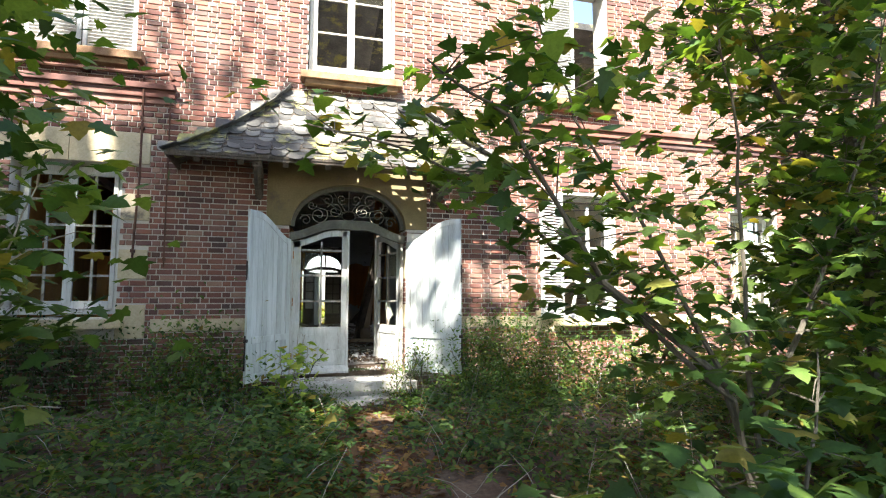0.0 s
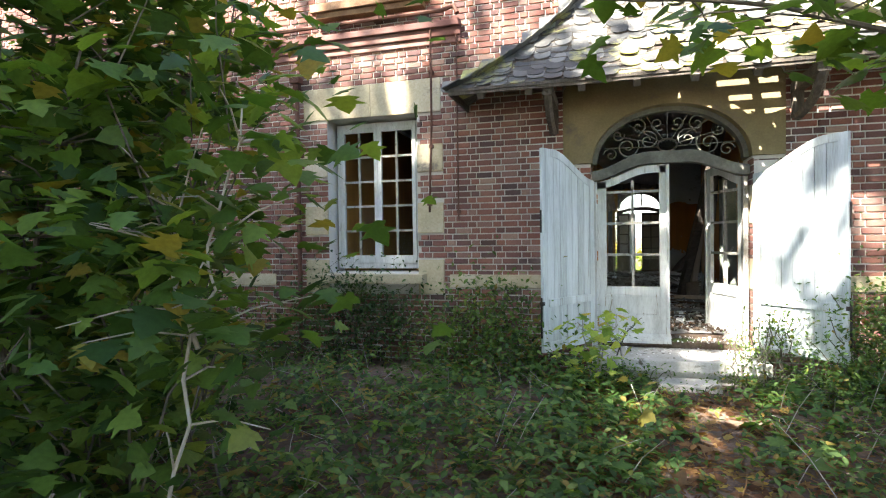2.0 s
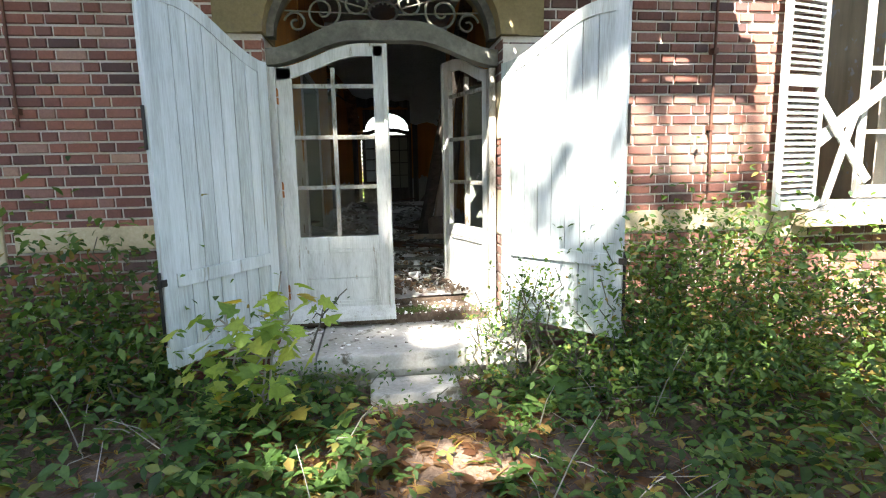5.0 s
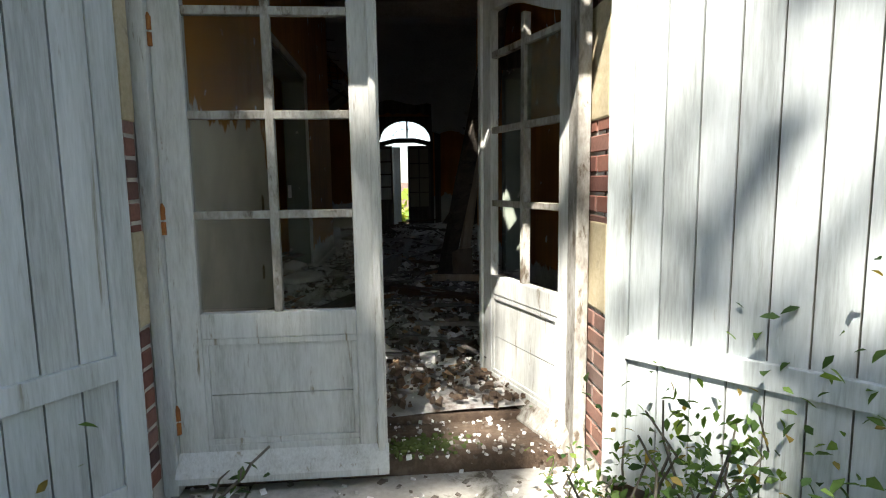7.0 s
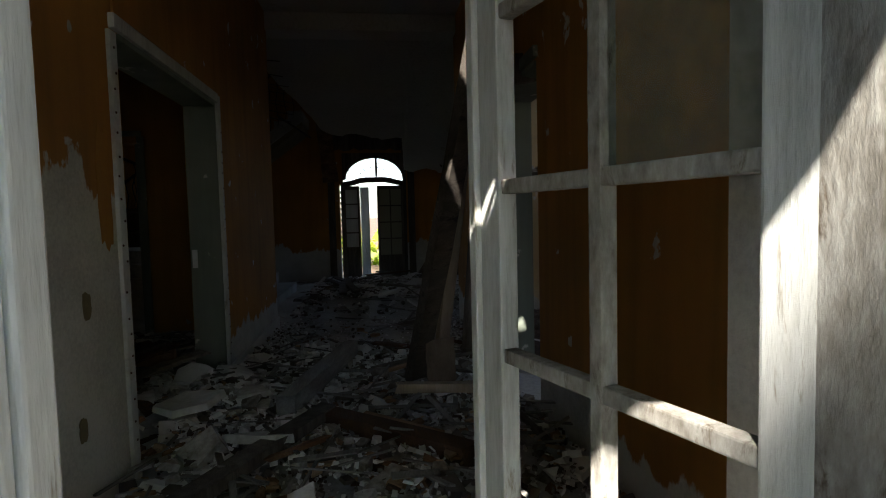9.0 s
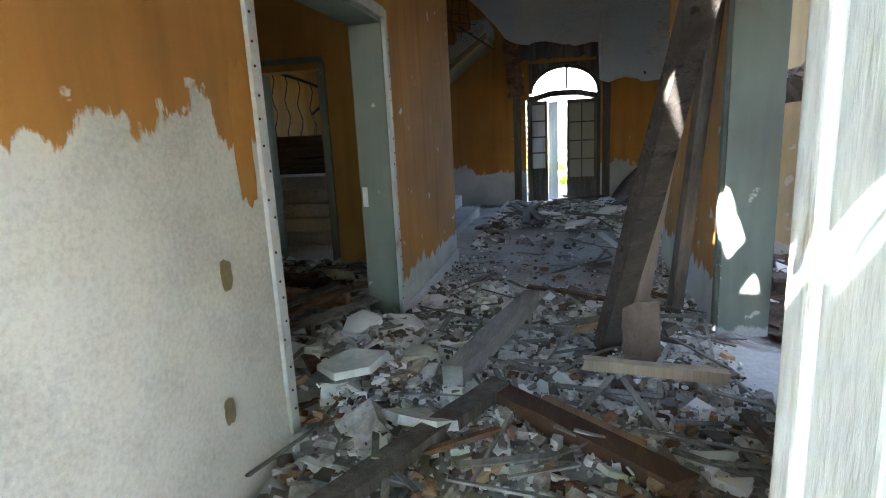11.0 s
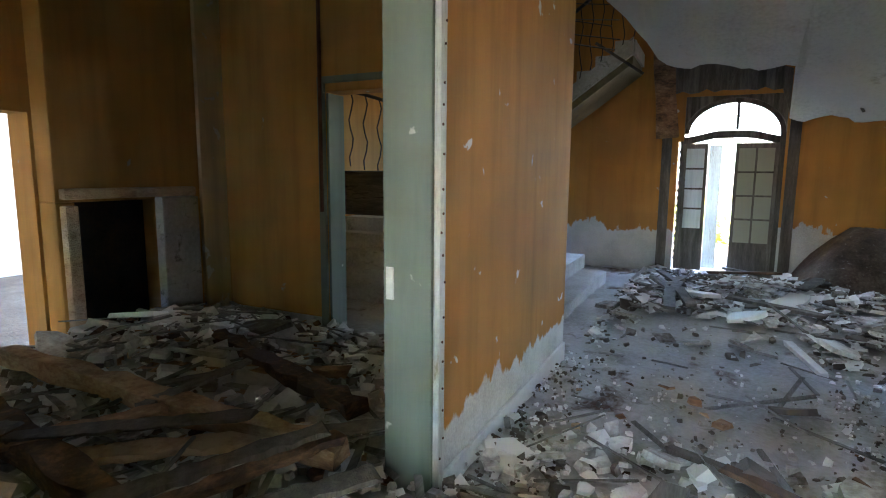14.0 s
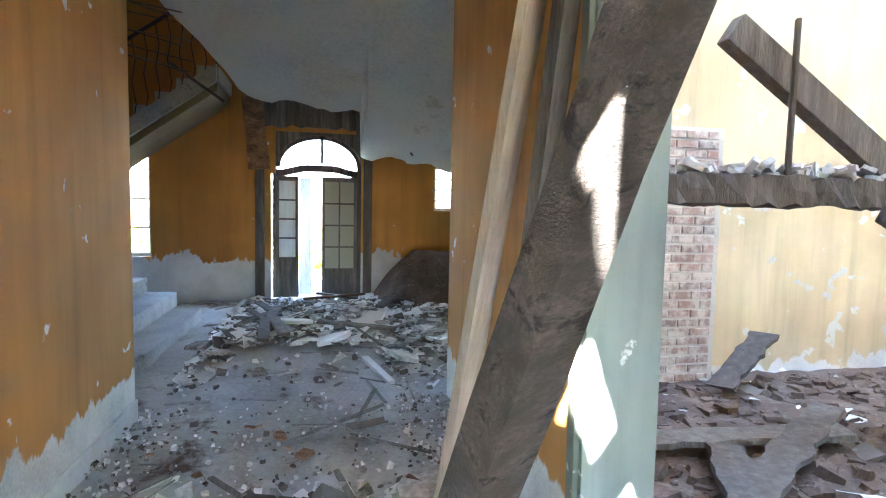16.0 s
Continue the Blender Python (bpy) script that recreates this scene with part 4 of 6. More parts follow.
casing("trim", (-0.875, -0.662, 11.545, 11.568, 0.8, 2.90))
casing("trim", (-0.668, -0.640, 11.575, 11.625, 0.86, 2.96), mat=WHITE, label="white door architrave with nail holes")
casing("trim", (-0.668, -0.640, 9.99, 10.06, 2.905, 2.97), (-0.668, -0.640, 10.06, 11.574, 2.905, 2.97), mat=WHITE, label="moulded grey door head")
casing("trim", (-0.875, -0.655, 10.06, 11.54, 2.875, 2.902))
casing("trim", (-0.679, -0.660, 9.985, 10.05, 0.86, 2.90), mat=CEIL, label="bare white door edge with rusty nails")
casing("trim", (1.395, 1.69, 11.672, 11.697, 0.8, 2.95))
casing("trim", (1.375, 1.405, 11.70, 11.755, 0.86, 3.0))
casing("trim", (1.375, 1.405, 10.55, 11.70, 2.965, 3.03), (1.395, 1.69, 10.61, 11.67, 2.93, 2.958))
casing("trim", (-2.70, -2.632, 13.425, 13.448, 0.86, 2.945), (-2.70, -1.90, 13.42, 13.447, 2.946, 3.0), (-1.948, -1.88, 13.425, 13.448, 0.86, 2.945))
casing("trim", (-2.629, -2.605, 13.452, 13.66, 0.8, 2.87), (-1.975, -1.951, 13.452, 13.66, 0.8, 2.87))
casing("baseboard", (-3.98, -2.71, 13.43, 13.448, 0.86, 0.98), mat=WHITE, label="dirty white baseboard")
casing("baseboard", (-0.668, -0.650, 11.63, 13.72, 0.84, 0.98), mat=CEIL, label="whitewashed plaster baseboard")

def nails(y, x, seed, parent):
    """Rusty nail heads down a bare plaster edge."""
    rn = random.Random(seed)
    z = 0.95
    bm = bmesh.new()
    tube(bm, [(0, 0, 0), (0.005, 0, 0)], 0.0055, 7)
    me = mesh_of("nail", bm, RUST)
    while z < 2.85:
        part("nail", me, RUST, parent, "", Matrix.Translation((x, y + rn.uniform(-0.018, 0.018), z)))
        z += rn.uniform(0.07, 0.14)


near_edge = bpy.data.objects["wall_passage_near"]
nails(10.012, -0.661, 1, near_edge)
nails(11.60, -0.641, 2, bpy.data.objects["wall_passage_left"])

def remnant(name, y, z, h, w, x, material, label, seed, parent):
    """A flake of paint or plaster of its own shape, on a wall that faces x."""
    rn = random.Random(seed)
    bm = bmesh.new()
    ol = []
    n = 22
    for i in range(n):
        a = i * math.tau / n
        sq = 1 / max(abs(math.cos(a)), abs(math.sin(a))) ** 0.7
        r = sq * rn.uniform(0.82, 1.05)
        ol.append((y + w * r * math.cos(a), z + h * r * math.sin(a)))
    prism(bm, ol, 0.002, Matrix.Translation((x, 0, 0)) @ Matrix(((0, 1, 0, 0), (1, 0, 0, 0), (0, 0, 1, 0), (0, 0, 0, 1))))
    part(name, bm, material, parent, label)


remnant("paint_remnant", 9.90, 2.22, 0.27, 0.062, -0.680, OCHRE, "hanging finger of ochre paint", 3, near_edge)
remnant("paint_remnant", 9.70, 1.745, 0.055, 0.035, -0.680, STUCCO, "brown hole in the plaster", 4, near_edge)
remnant("paint_remnant", 9.62, 1.28, 0.05, 0.03, -0.680, STUCCO, "", 6, near_edge)
solid("pier_patch", cubes((-0.86, -0.825, 11.539, 11.544, 1.73, 1.86), bevel=0.0), CEIL, "white flake on the grey-green pier", "plaster flake")

# pipe chase and chimney piece in the room on the left
solid("chimney_breast", cubes((-3.998, -3.80, 11.95, 13.15, 0.8, 0.86), (-3.998, -3.80, 11.95, 13.15, 2.0, CZ - 0.02), (-3.998, -3.80, 11.95, 12.08, 0.86, 2.0), (-3.998, -3.80, 12.72, 13.15, 0.86, 2.0), bevel=0.01), ORANGE_ROOM, "ochre chimney breast with soot stains", "chimney breast", "structure")
fp = thing("fireplace", pose(0, 0, 0), "ruined fireplace with its surround torn away", "fireplace", "", "structure")
part("hearth_back", cubes((-3.995, -3.97, 12.08, 12.72, 0.86, 2.0)), IRON, fp, "sooty hearth back")
part("jamb", cubes((-3.798, -3.70, 12.70, 13.05, 0.86, 2.02), bevel=0.015), PLATFORM, fp)
part("jamb", cubes((-3.798, -3.72, 11.97, 12.06, 0.86, 1.98), bevel=0.015), ROTWOOD, fp)
part("lintel", cubes((-3.798, -3.72, 11.97, 13.05, 2.022, 2.10), bevel=0.02), ROTWOOD, fp)
solid("pipe_chase", cubes((-3.998, -3.78, 13.16, 13.44, 0.86, CZ - 0.02), bevel=0.01), CREAM, "bare plaster strip up the corner of the room", "plaster strip", "structure")
solid("room_cornice", cubes((-3.998, -0.87, 13.30, 13.449, 3.86, 4.0), (-3.998, -3.90, 8.3, 13.30, 3.86, 4.0), bevel=0.03), CEIL, "broken plaster cornice", "cornice", "structure")
pipe("wall_pipe", [(-2.66, 13.41, 1.9), (-2.66, 13.41, 3.86)], 0.016, "old pipe up the ochre wall")

# ---- hall ----
# far arched door
fd = thing("door_4", pose(0, 0, 0), "old glazed garden door, one leaf ajar", "door", "", "structure")
FX, FY = 0.46, 18.22
bm = bmesh.new()
band(bm, arch_line(0.61, 0.47, 2.80, 21, FX), [(FX + max(-0.61, min(0.61, (x - FX) * 1.01)), 3.31) for x, z in arch_line(0.61, 0.47, 2.80, 21, FX)], 0.28, Matrix.Translation((0, FY, 0)))
part("arch_filling", bm, OLDWOOD, fd)
bm = bmesh.new()
band(bm, arch_line(0.55, 0.41, 2.80, 21, FX), arch_line(0.61, 0.47, 2.80, 21, FX), 0.08, Matrix.Translation((0, FY + 0.05, 0)))
box(bm, FX + 0.02, FX + 0.06, FY + 0.06, FY + 0.10, 2.85, 3.22)
part("fanlight_frame", bm, OLDWOOD, fd)
bm = bmesh.new()
for i in range(1, 7):
    a = math.pi * i / 7
    tube(bm, [(FX + 0.15 * math.cos(a), FY + 0.09, 2.82 + 0.1 * math.sin(a)), (FX + 0.55 * math.cos(a), FY + 0.09, 2.80 + 0.41 * math.sin(a))], 0.006, 4)
tube(bm, [(FX + 0.3 * math.cos(i / 12 * math.pi), FY + 0.09, 2.80 + 0.24 * math.sin(i / 12 * math.pi)) for i in range(13)], 0.006, 4)
part("fan_bar", bm, IRON, fd)
bm = bmesh.new()
band(bm, [(FX + u * 0.61, 2.66 + 0.08 * hat(u)) for u in us], [(FX + u * 0.61, 2.76 + 0.08 * hat(u)) for u in us], 0.1, Matrix.Translation((0, FY + 0.04, 0)))
part("transom", bm, OLDWOOD, fd)
part("jamb", cubes((-0.19, -0.15, FY, FY + 0.14, 0.9, 2.8)), OLDWOOD, fd)
part("shutter_slat", cubes(*[(-0.219, -0.191, FY + 0.20, FY + 0.23, 1.0 + 0.11 * k, 1.05 + 0.11 * k) for k in range(15)]), OLDWOOD, fd)
part("jamb", cubes((1.01, 1.07, FY, FY + 0.14, 0.9, 2.8)), OLDWOOD, fd)
part("outer_shutter", cubes((0.17, 0.345, FY + 0.27, FY + 0.30, 0.9, 2.66), bevel=0.004), WHITE, fd, "pale outer shutter standing behind the gap")
for a, b, mid, low, glass in ((-0.15, 0.17, False, 1.49, LIT_PANE), (0.50, 1.01, True, 1.32, GRIME)):
    leaf = part("leaf", cubes((a, a + 0.045, FY + 0.02, FY + 0.06, 0.9, 2.67), (b - 0.045, b, FY + 0.02, FY + 0.06, 0.9, 2.67), (a + 0.045, b - 0.045, FY + 0.02, FY + 0.06, 0.9, low), (a + 0.045, b - 0.045, FY + 0.02, FY + 0.06, 2.60, 2.67)), OLDWOOD, fd)
    for k in range(1, 4):
        z = low + (2.60 - low) * k / 4
        part("muntin", cubes((a + 0.045, b - 0.045, FY + 0.022, FY + 0.055, z - 0.012, z + 0.012)), OLDWOOD, leaf)
    if mid:
        part("muntin", cubes(((a + b) / 2 - 0.012, (a + b) / 2 + 0.012, FY + 0.021, FY + 0.056, low, 2.60)), OLDWOOD, leaf)
    part("pane", cubes((a + 0.045, b - 0.045, FY + 0.040, FY + 0.044, low, 2.60)), glass, leaf, "pane painted pale for the light behind it" if glass is LIT_PANE else "")
for x in (-0.43, 1.10):
    solid("trim", cubes((x, x + 0.13, 18.17, 18.199, 0.9, 3.0), bevel=0.006), OLDWOOD, "dark wooden casing of the garden door", "door casing", "structure")
bm = bmesh.new()
rd = random.Random(8)
low_edge = [(-0.50 + 1.58 * k / 16, 3.30 + (0.06 if 0 < k < 16 else -0.25) + rd.uniform(-0.03, 0.03)) for k in range(17)]
top_edge = [(-0.50 + 1.58 * k / 16, 3.98 - 0.40 * k / 16 + rd.uniform(-0.03, 0.03)) for k in range(17)]
band(bm, low_edge, top_edge, 0.05, Matrix.Translation((0, 18.13, 0)))
solid("door_head", bm, OLDWOOD, "torn dark boarding over the garden door", "boarding", "structure")
HANGING = [((-0.47, 18.08, 3.9), (-0.36, 18.10, 2.75))]
for a, b, z0, z1 in ((2.17, 3.3, 2.2, 2.85), (-2.9, -1.80, 1.5, 3.1)):
    w = thing("window_5", pose(0, 0, 0), "bright hall window with shutter slats", "window", "", "structure")
    part("window_frame", cubes((a, a + 0.05, 18.3, 18.36, z0, z1), (b - 0.05, b, 18.3, 18.36, z0, z1), ((a + b) / 2 - 0.03, (a + b) / 2 + 0.03, 18.3, 18.36, z0, z1), (a, b, 18.301, 18.359, z0, z0 + 0.05)), WHITE, w)
    for k in range(1, 4):
        zz = z0 + (z1 - z0) * k / 4
        part("muntin", cubes((a + 0.05, b - 0.05, 18.31, 18.34, zz - 0.015, zz + 0.015)), WHITE, w)

# sagging sheet of ceiling plaster, torn at its lower edge
bm = bmesh.new()
NX, NY = 44, 26
sheet = []
for j in range(NY + 1):
    row = []
    for i in range(NX + 1):
        u, v = i / NX, j / NY
        x = -0.95 + 3.4 * u
        lim = (15.95 if x < 0.95 else 16.85) + 0.16 * noise.noise((x * 1.6, 0.3, 2)) + 0.14 * noise.noise((x * 4, 1.3, 2)) + 0.05 * noise.noise((x * 14, 1.3, 2)) + 0.42 * min(0.6, max(0.0, x + 0.4)) - 2.4 * max(0, -0.30 - x)
        y = 13.9 + (lim - 13.9) * v
        z = 4.22 - (0.40 + 0.03 * max(0, x - 0.7)) * (y - 13.9) + 0.05 * noise.noise((x * 1.5, y * 1.5, 9))
        row.append(bm.verts.new((x, y, z)))
    sheet.append(row)
for j in range(NY):
    for i in range(NX):
        bm.faces.new((sheet[j][i], sheet[j + 1][i], sheet[j + 1][i + 1], sheet[j][i + 1]))
bmesh.ops.solidify(bm, geom=list(bm.faces), thickness=0.03)
solid("hanging_ceiling_plaster", bm, CEIL, "white ceiling plaster sagging into the hall with a torn edge", "ceiling plaster", "structure")
for k, (a, b) in enumerate((((1.62, 16.9, 2.9), (1.36, 16.8, 3.3)), ((-0.9, 15.6, 3.55), (-0.45, 15.8, 3.25)), ((0.35, 16.6, 3.22), (0.42, 16.7, 3.42)), ((0.8, 16.5, 3.3), (0.84, 16.3, 3.6)))):
    bm = bmesh.new()
    tube(bm, [a, b], 0.018, 4)
    solid("lath", bm, OLDWOOD, "broken lath hanging from the ceiling", "lath", group="loose laths")
for k in range(9):
    solid("lath", cubes((0, 1.1, -0.012, 0.012, -0.004, 0.004)), OLDWOOD, "broken lath hanging from the ceiling", "lath", group="loose laths", m=pose(-1.7, 14.4 + 0.12 * k, 4.05 - 0.05 * k, 3 * k, 6 + 4 * (k % 3), -8 + 5 * (k % 4)))

# staircase: bottom steps fan into the hall, then the flight climbs along the far left wall
st = thing("staircase", pose(0, 0, 0), "stone winding stairs with wrought iron balusters", "staircase", "", "structure")
for k, (x1, y0, y1, z1) in enumerate(((-0.90, 14.55, 16.9, 1.00), (-1.22, 14.75, 17.1, 1.17), (-1.56, 14.95, 17.15, 1.34), (-1.90, 15.15, 17.15, 1.51), (-2.24, 15.4, 17.15, 1.68))):
    bm = bmesh.new()
    ol = [(-3.9, y0), (x1 - 0.35, y0)] + [(x1 - 0.35 + 0.35 * math.sin(a * math.pi / 12), y0 + 0.35 - 0.35 * math.cos(a * math.pi / 12)) for a in range(1, 7)] + [(x1, y1), (-3.9, y1)]
    lo = [bm.verts.new((x, y, z1 - 0.172 if k else 0.75)) for x, y in ol]
    hi = [bm.verts.new((x, y, z1)) for x, y in ol]
    bm.faces.new(hi)
    bm.faces.new(lo[::-1])
    for i in range(len(ol)):
        bm.faces.new((lo[i], lo[(i + 1) % len(ol)], hi[(i + 1) % len(ol)], hi[i]))
    part("step", bm, DUST, st)
N = 13
for k in range(N):
    x = -3.8 + 0.235 * k
    part("step", cubes((x, x + 0.25, 17.2, 18.19, 1.87 + 0.17 * k - 0.17, 1.87 + 0.17 * k)), PLATFORM, st)
bm = bmesh.new()
prism(bm, [(-3.8, 1.72), (-0.75, 3.93), (-0.75, 3.72), (-3.8, 1.50)], 0.06, Matrix.Translation((0, 17.13, 0)))
part("stringer", bm, PLATFORM, st)
bm = bmesh.new()
prism(bm, [(-3.8, 1.50), (-0.75, 3.72), (-0.75, 3.62), (-3.8, 1.40)], 0.95, Matrix.Translation((0, 17.2, 0)))
part("soffit", bm, STUCCO, st)
bm = bmesh.new()
tube(bm, [(-3.8, 17.16, 2.62), (-0.75, 17.16, 4.85)], 0.022, 6)
part("handrail", bm, IRON, st)
for k in range(24):
    x = -3.75 + 3.0 * k / 23
    z = 1.72 + (x + 3.8) * 2.21 / 3.05
    bm = bmesh.new()
    tube(bm, [(x + 0.022 * math.sin(q * 1.6), 17.16, z + 0.92 * q / 7) for q in range(8)], 0.008, 4)
    part("baluster", bm, IRON, st)
# the rail of the lower turn, seen through the small doorway
rail = thing("stair_rail", pose(0, 0, 0), "wavy wrought iron stair rail", "railing", "", "structure")
bm = bmesh.new()
path = [(-3.9 + 1.75 * q / 10, 15.0 + 0.15 * math.sin(q * 0.3), 3.20 - 0.62 * (q / 10) ** 1.6) for q in range(11)]
tube(bm, path, 0.02, 6)
part("handrail", bm, IRON, rail)
for x, y, z in path:
    bm = bmesh.new()
    tube(bm, [(x + 0.03 * math.sin(q * 1.5), y, z - 0.85 * q / 8) for q in range(9)], 0.008, 4)
    part("baluster", bm, IRON, rail)
part("landing", cubes((-3.95, -2.1, 14.95, 15.2, 1.75, 2.25)), DARKBEAM, rail)

# earth fallen against the far wall
bm = bmesh.new()
pv = [[bm.verts.new((1.15 + 2.6 * i / 26, 17.0 + 1.19 * j / 14, 0.82 + math.sin(max(0.0, min(1.0, j / 10)) * 1.57) * 0.80 * math.sin(max(0.0, min(1.0, i / 9)) * 1.57) * (1 - 0.012 * max(0, i - 8)) + 0.06 * noise.noise((i * 0.5, j * 0.5, 6)))) for i in range(27)] for j in range(15)]
for j in range(14):
    for i in range(26):
        bm.faces.new((pv[j][i], pv[j][i + 1], pv[j + 1][i + 1], pv[j + 1][i]))
solid("earth_pile", bm, EARTH, "dark earth and rot heaped against the hall wall", "debris", "stuff", smooth=True)

# ---- ruined room ----
solid("brick_pier", cubes((2.95, 3.57, 13.72, 13.948, 0.8, 2.90)), MORTAR, "brick chimney pier stripped of its plaster", "brick pier", "structure")
ruin_pier = bpy.data.objects["brick_pier"]
bm = bmesh.new()
rf = random.Random(31)
rings = []
for i in range(60):
    x = 1.62 + 4.58 * i / 59
    rings.append([bm.verts.new((x + rf.uniform(-0.02, 0.02), sy * 0.11 * rf.uniform(0.8, 1.08), sz * 0.085 * rf.uniform(0.72, 1.1))) for sy, sz in ((-1, -1), (0, -1.05), (1, -1), (1.05, 0), (1, 1), (0, 1.1), (-1, 1), (-1.05, 0))])
for r0, r1 in zip(rings, rings[1:]):
    for k in range(8):
        bm.faces.new((r0[k], r0[(k + 1) % 8], r1[(k + 1) % 8], r1[k]))
bm.faces.new(rings[0][::-1])
bm.faces.new(rings[-1])
fallen = thing("fallen_beam", pose(0, 12.5, 2.36), "heavy fallen beam crusted with plaster", "beam")
part("timber", bm, OLDWOOD, fallen)
bm = bmesh.new()
for i in range(260):
    s = rf.uniform(0.015, 0.06)
    box(bm, -s, s, -s * 0.7, s * 0.7, -s * 0.3, s * 0.3, Matrix.Translation((rf.uniform(1.65, 6.1), rf.uniform(-0.09, 0.09), 0.10 + rf.uniform(-0.02, 0.035))) @ Euler((rf.gauss(0, 0.4), rf.gauss(0, 0.4), rf.uniform(0, 3))).to_matrix().to_4x4())
part("plaster_crust", bm, DUST, fallen, "grey plaster crumbs lying on the beam")
for a, b, r, lab in (((2.62, 12.55, 3.22), (4.3, 12.5, 2.1), 0.085, "fallen grey joist leaning on the beam"), ((2.90, 12.4, 3.25), (2.91, 12.42, 2.35), 0.022, "upright splintered batten on the beam"), ((5.6, 12.1, 1.1), (3.5, 12.36, 2.26), 0.06, "broken dark board under the beam"), ((6.0, 12.9, 0.9), (4.35, 12.6, 2.2), 0.08, "dark joist leaning on the beam")):
    d = Vector(b) - Vector(a)
    m = Matrix.Translation(a) @ d.to_track_quat("X", "Z").to_matrix().to_4x4()
    solid("joist", cubes((0, d.length, -r * 0.6, r * 0.6, -r, r), bevel=0.01), OLDWOOD, lab, "joist", group="fallen joists", m=m)

# ---- rubble ----
rr = random.Random(21)


def chunk(bm, c, size, flat, rnd):
    """An angular lump or plate of plaster."""
    n = rnd.choice((3, 4, 4, 5))
    m = Matrix.Translation(c) @ Euler((rnd.gauss(0, 0.25), rnd.gauss(0, 0.25), rnd.uniform(0, 6.3))).to_matrix().to_4x4()
    a0 = rnd.uniform(0, 1)
    rad = [size * rnd.uniform(0.4, 1.1) for _ in range(n)]
    h = size * flat * rnd.uniform(0.6, 1.3)
    lo = [bm.verts.new(m @ Vector((r * math.cos(a0 + i * math.tau / n), r * math.sin(a0 + i * math.tau / n), -h))) for i, r in enumerate(rad)]
    hi = [bm.verts.new(m @ Vector((r * 0.88 * math.cos(a0 + i * math.tau / n), r * 0.88 * math.sin(a0 + i * math.tau / n), h * rnd.uniform(0.6, 1.2)))) for i, r in enumerate(rad)]
    bm.faces.new(hi)
    for i in range(n):
        bm.faces.new((lo[i], lo[(i + 1) % n], hi[(i + 1) % n], hi[i]))


def heap(x, y):
    """The height of the rubble over the floor."""
    h = 0.05
    for cx, cy, r, z in ((-0.75, 10.7, 0.75, 0.16), (-2.4, 11.2, 1.4, 0.18), (-3.2, 12.3, 0.9, 0.22), (0.9, 9.6, 0.8, 0.10), (1.5, 16.3, 1.5, 0.10), (0.4, 16.9, 1.0, 0.06), (3.6, 12.4, 1.2, 0.06), (-0.4, 15.4, 0.8, 0.06)):
        h += z * math.exp(-((x - cx) ** 2 + (y - cy) ** 2) / (r * r))
    return h


bm = bmesh.new()
hv = [[bm.verts.new((-3.98 + 11.1 * i / 110, 8.24 + 9.95 * j / 100, FZ - 0.03 + heap(-3.98 + 11.1 * i / 110, 8.24 + 9.95 * j / 100) - 0.03 + 0.035 * noise.noise((i * 0.6, j * 0.6, 4)))) for i in range(111)] for j in range(101)]
for j in range(100):
    for i in range(110):
        bm.faces.new((hv[j][i], hv[j][i + 1], hv[j + 1][i + 1], hv[j + 1][i]))
solid("debris_bed", bm, DUST, "drifts of dust and crushed plaster on the floor", "debris", "stuff", smooth=True)

bm = bmesh.new()
ev = [[bm.verts.new((1.70 + 5.4 * i / 60, 8.26 + 5.6 * j / 60, FZ - 0.03 + heap(1.70 + 5.4 * i / 60, 8.26 + 5.6 * j / 60) + 0.01 + 0.03 * noise.noise((i * 0.5, j * 0.5, 8)))) for i in range(61)] for j in range(61)]
for j in range(60):
    for i in range(60):
        bm.faces.new((ev[j][i], ev[j][i + 1], ev[j + 1][i + 1], ev[j + 1][i]))
solid("earth_bed", bm, EARTH, "brown earth and rot over the ruined room floor", "debris", "stuff", smooth=True)


def strew(name, n, region, sizes, flats, material, label, dense=None):
    bm = bmesh.new()
    k = 0
    while k < n:
        x, y = rr.uniform(*region[:2]), rr.uniform(*region[2:])
        if dense and rr.random() > dense(x, y):
            continue
        s = rr.uniform(*sizes) * (1 if rr.random() < 0.85 else 1.6)
        chunk(bm, (x, y, FZ - 0.03 + heap(x, y) - 0.01 + rr.uniform(0, 0.04)), s, rr.uniform(*flats), rr)
        k += 1
    return solid(name, bm, material, label, "rubble", "stuff")


open_floor = lambda x, y: 0.22 if (-0.35 < x < 1.0 and 12.0 < y < 15.2) else 1.0
near_pier = lambda x, y: 1.0 if math.hypot(x + 0.3, y - 10.8) < 0.8 else 0.5
strew("plaster_rubble", 5200, (-0.65, 1.38, 8.3, 13.8), (0.005, 0.018), (0.2, 0.7), RUBBLE, "crumbs of fallen plaster in the passage", open_floor)
strew("plaster_rubble", 1500, (-0.65, 1.38, 8.6, 12.6), (0.018, 0.06), (0.06, 0.45), RUBBLE, "broken lumps of fallen plaster in the passage", near_pier)
strew("plaster_rubble", 420, (-1.0, 0.3, 10.2, 11.6), (0.012, 0.055), (0.15, 0.6), LUMP, "heap of white plaster shards by the wall end")
strew("plaster_rubble", 3000, (-0.6, 4.5, 13.9, 18.1), (0.01, 0.045), (0.08, 0.4), RUBBLE, "plaster crumbs across the hall floor", open_floor)
strew("plaster_rubble", 900, (-0.6, 4.5, 14.4, 18.1), (0.05, 0.15), (0.04, 0.12), RUBBLE, "plaster plates fallen across the hall floor", open_floor)
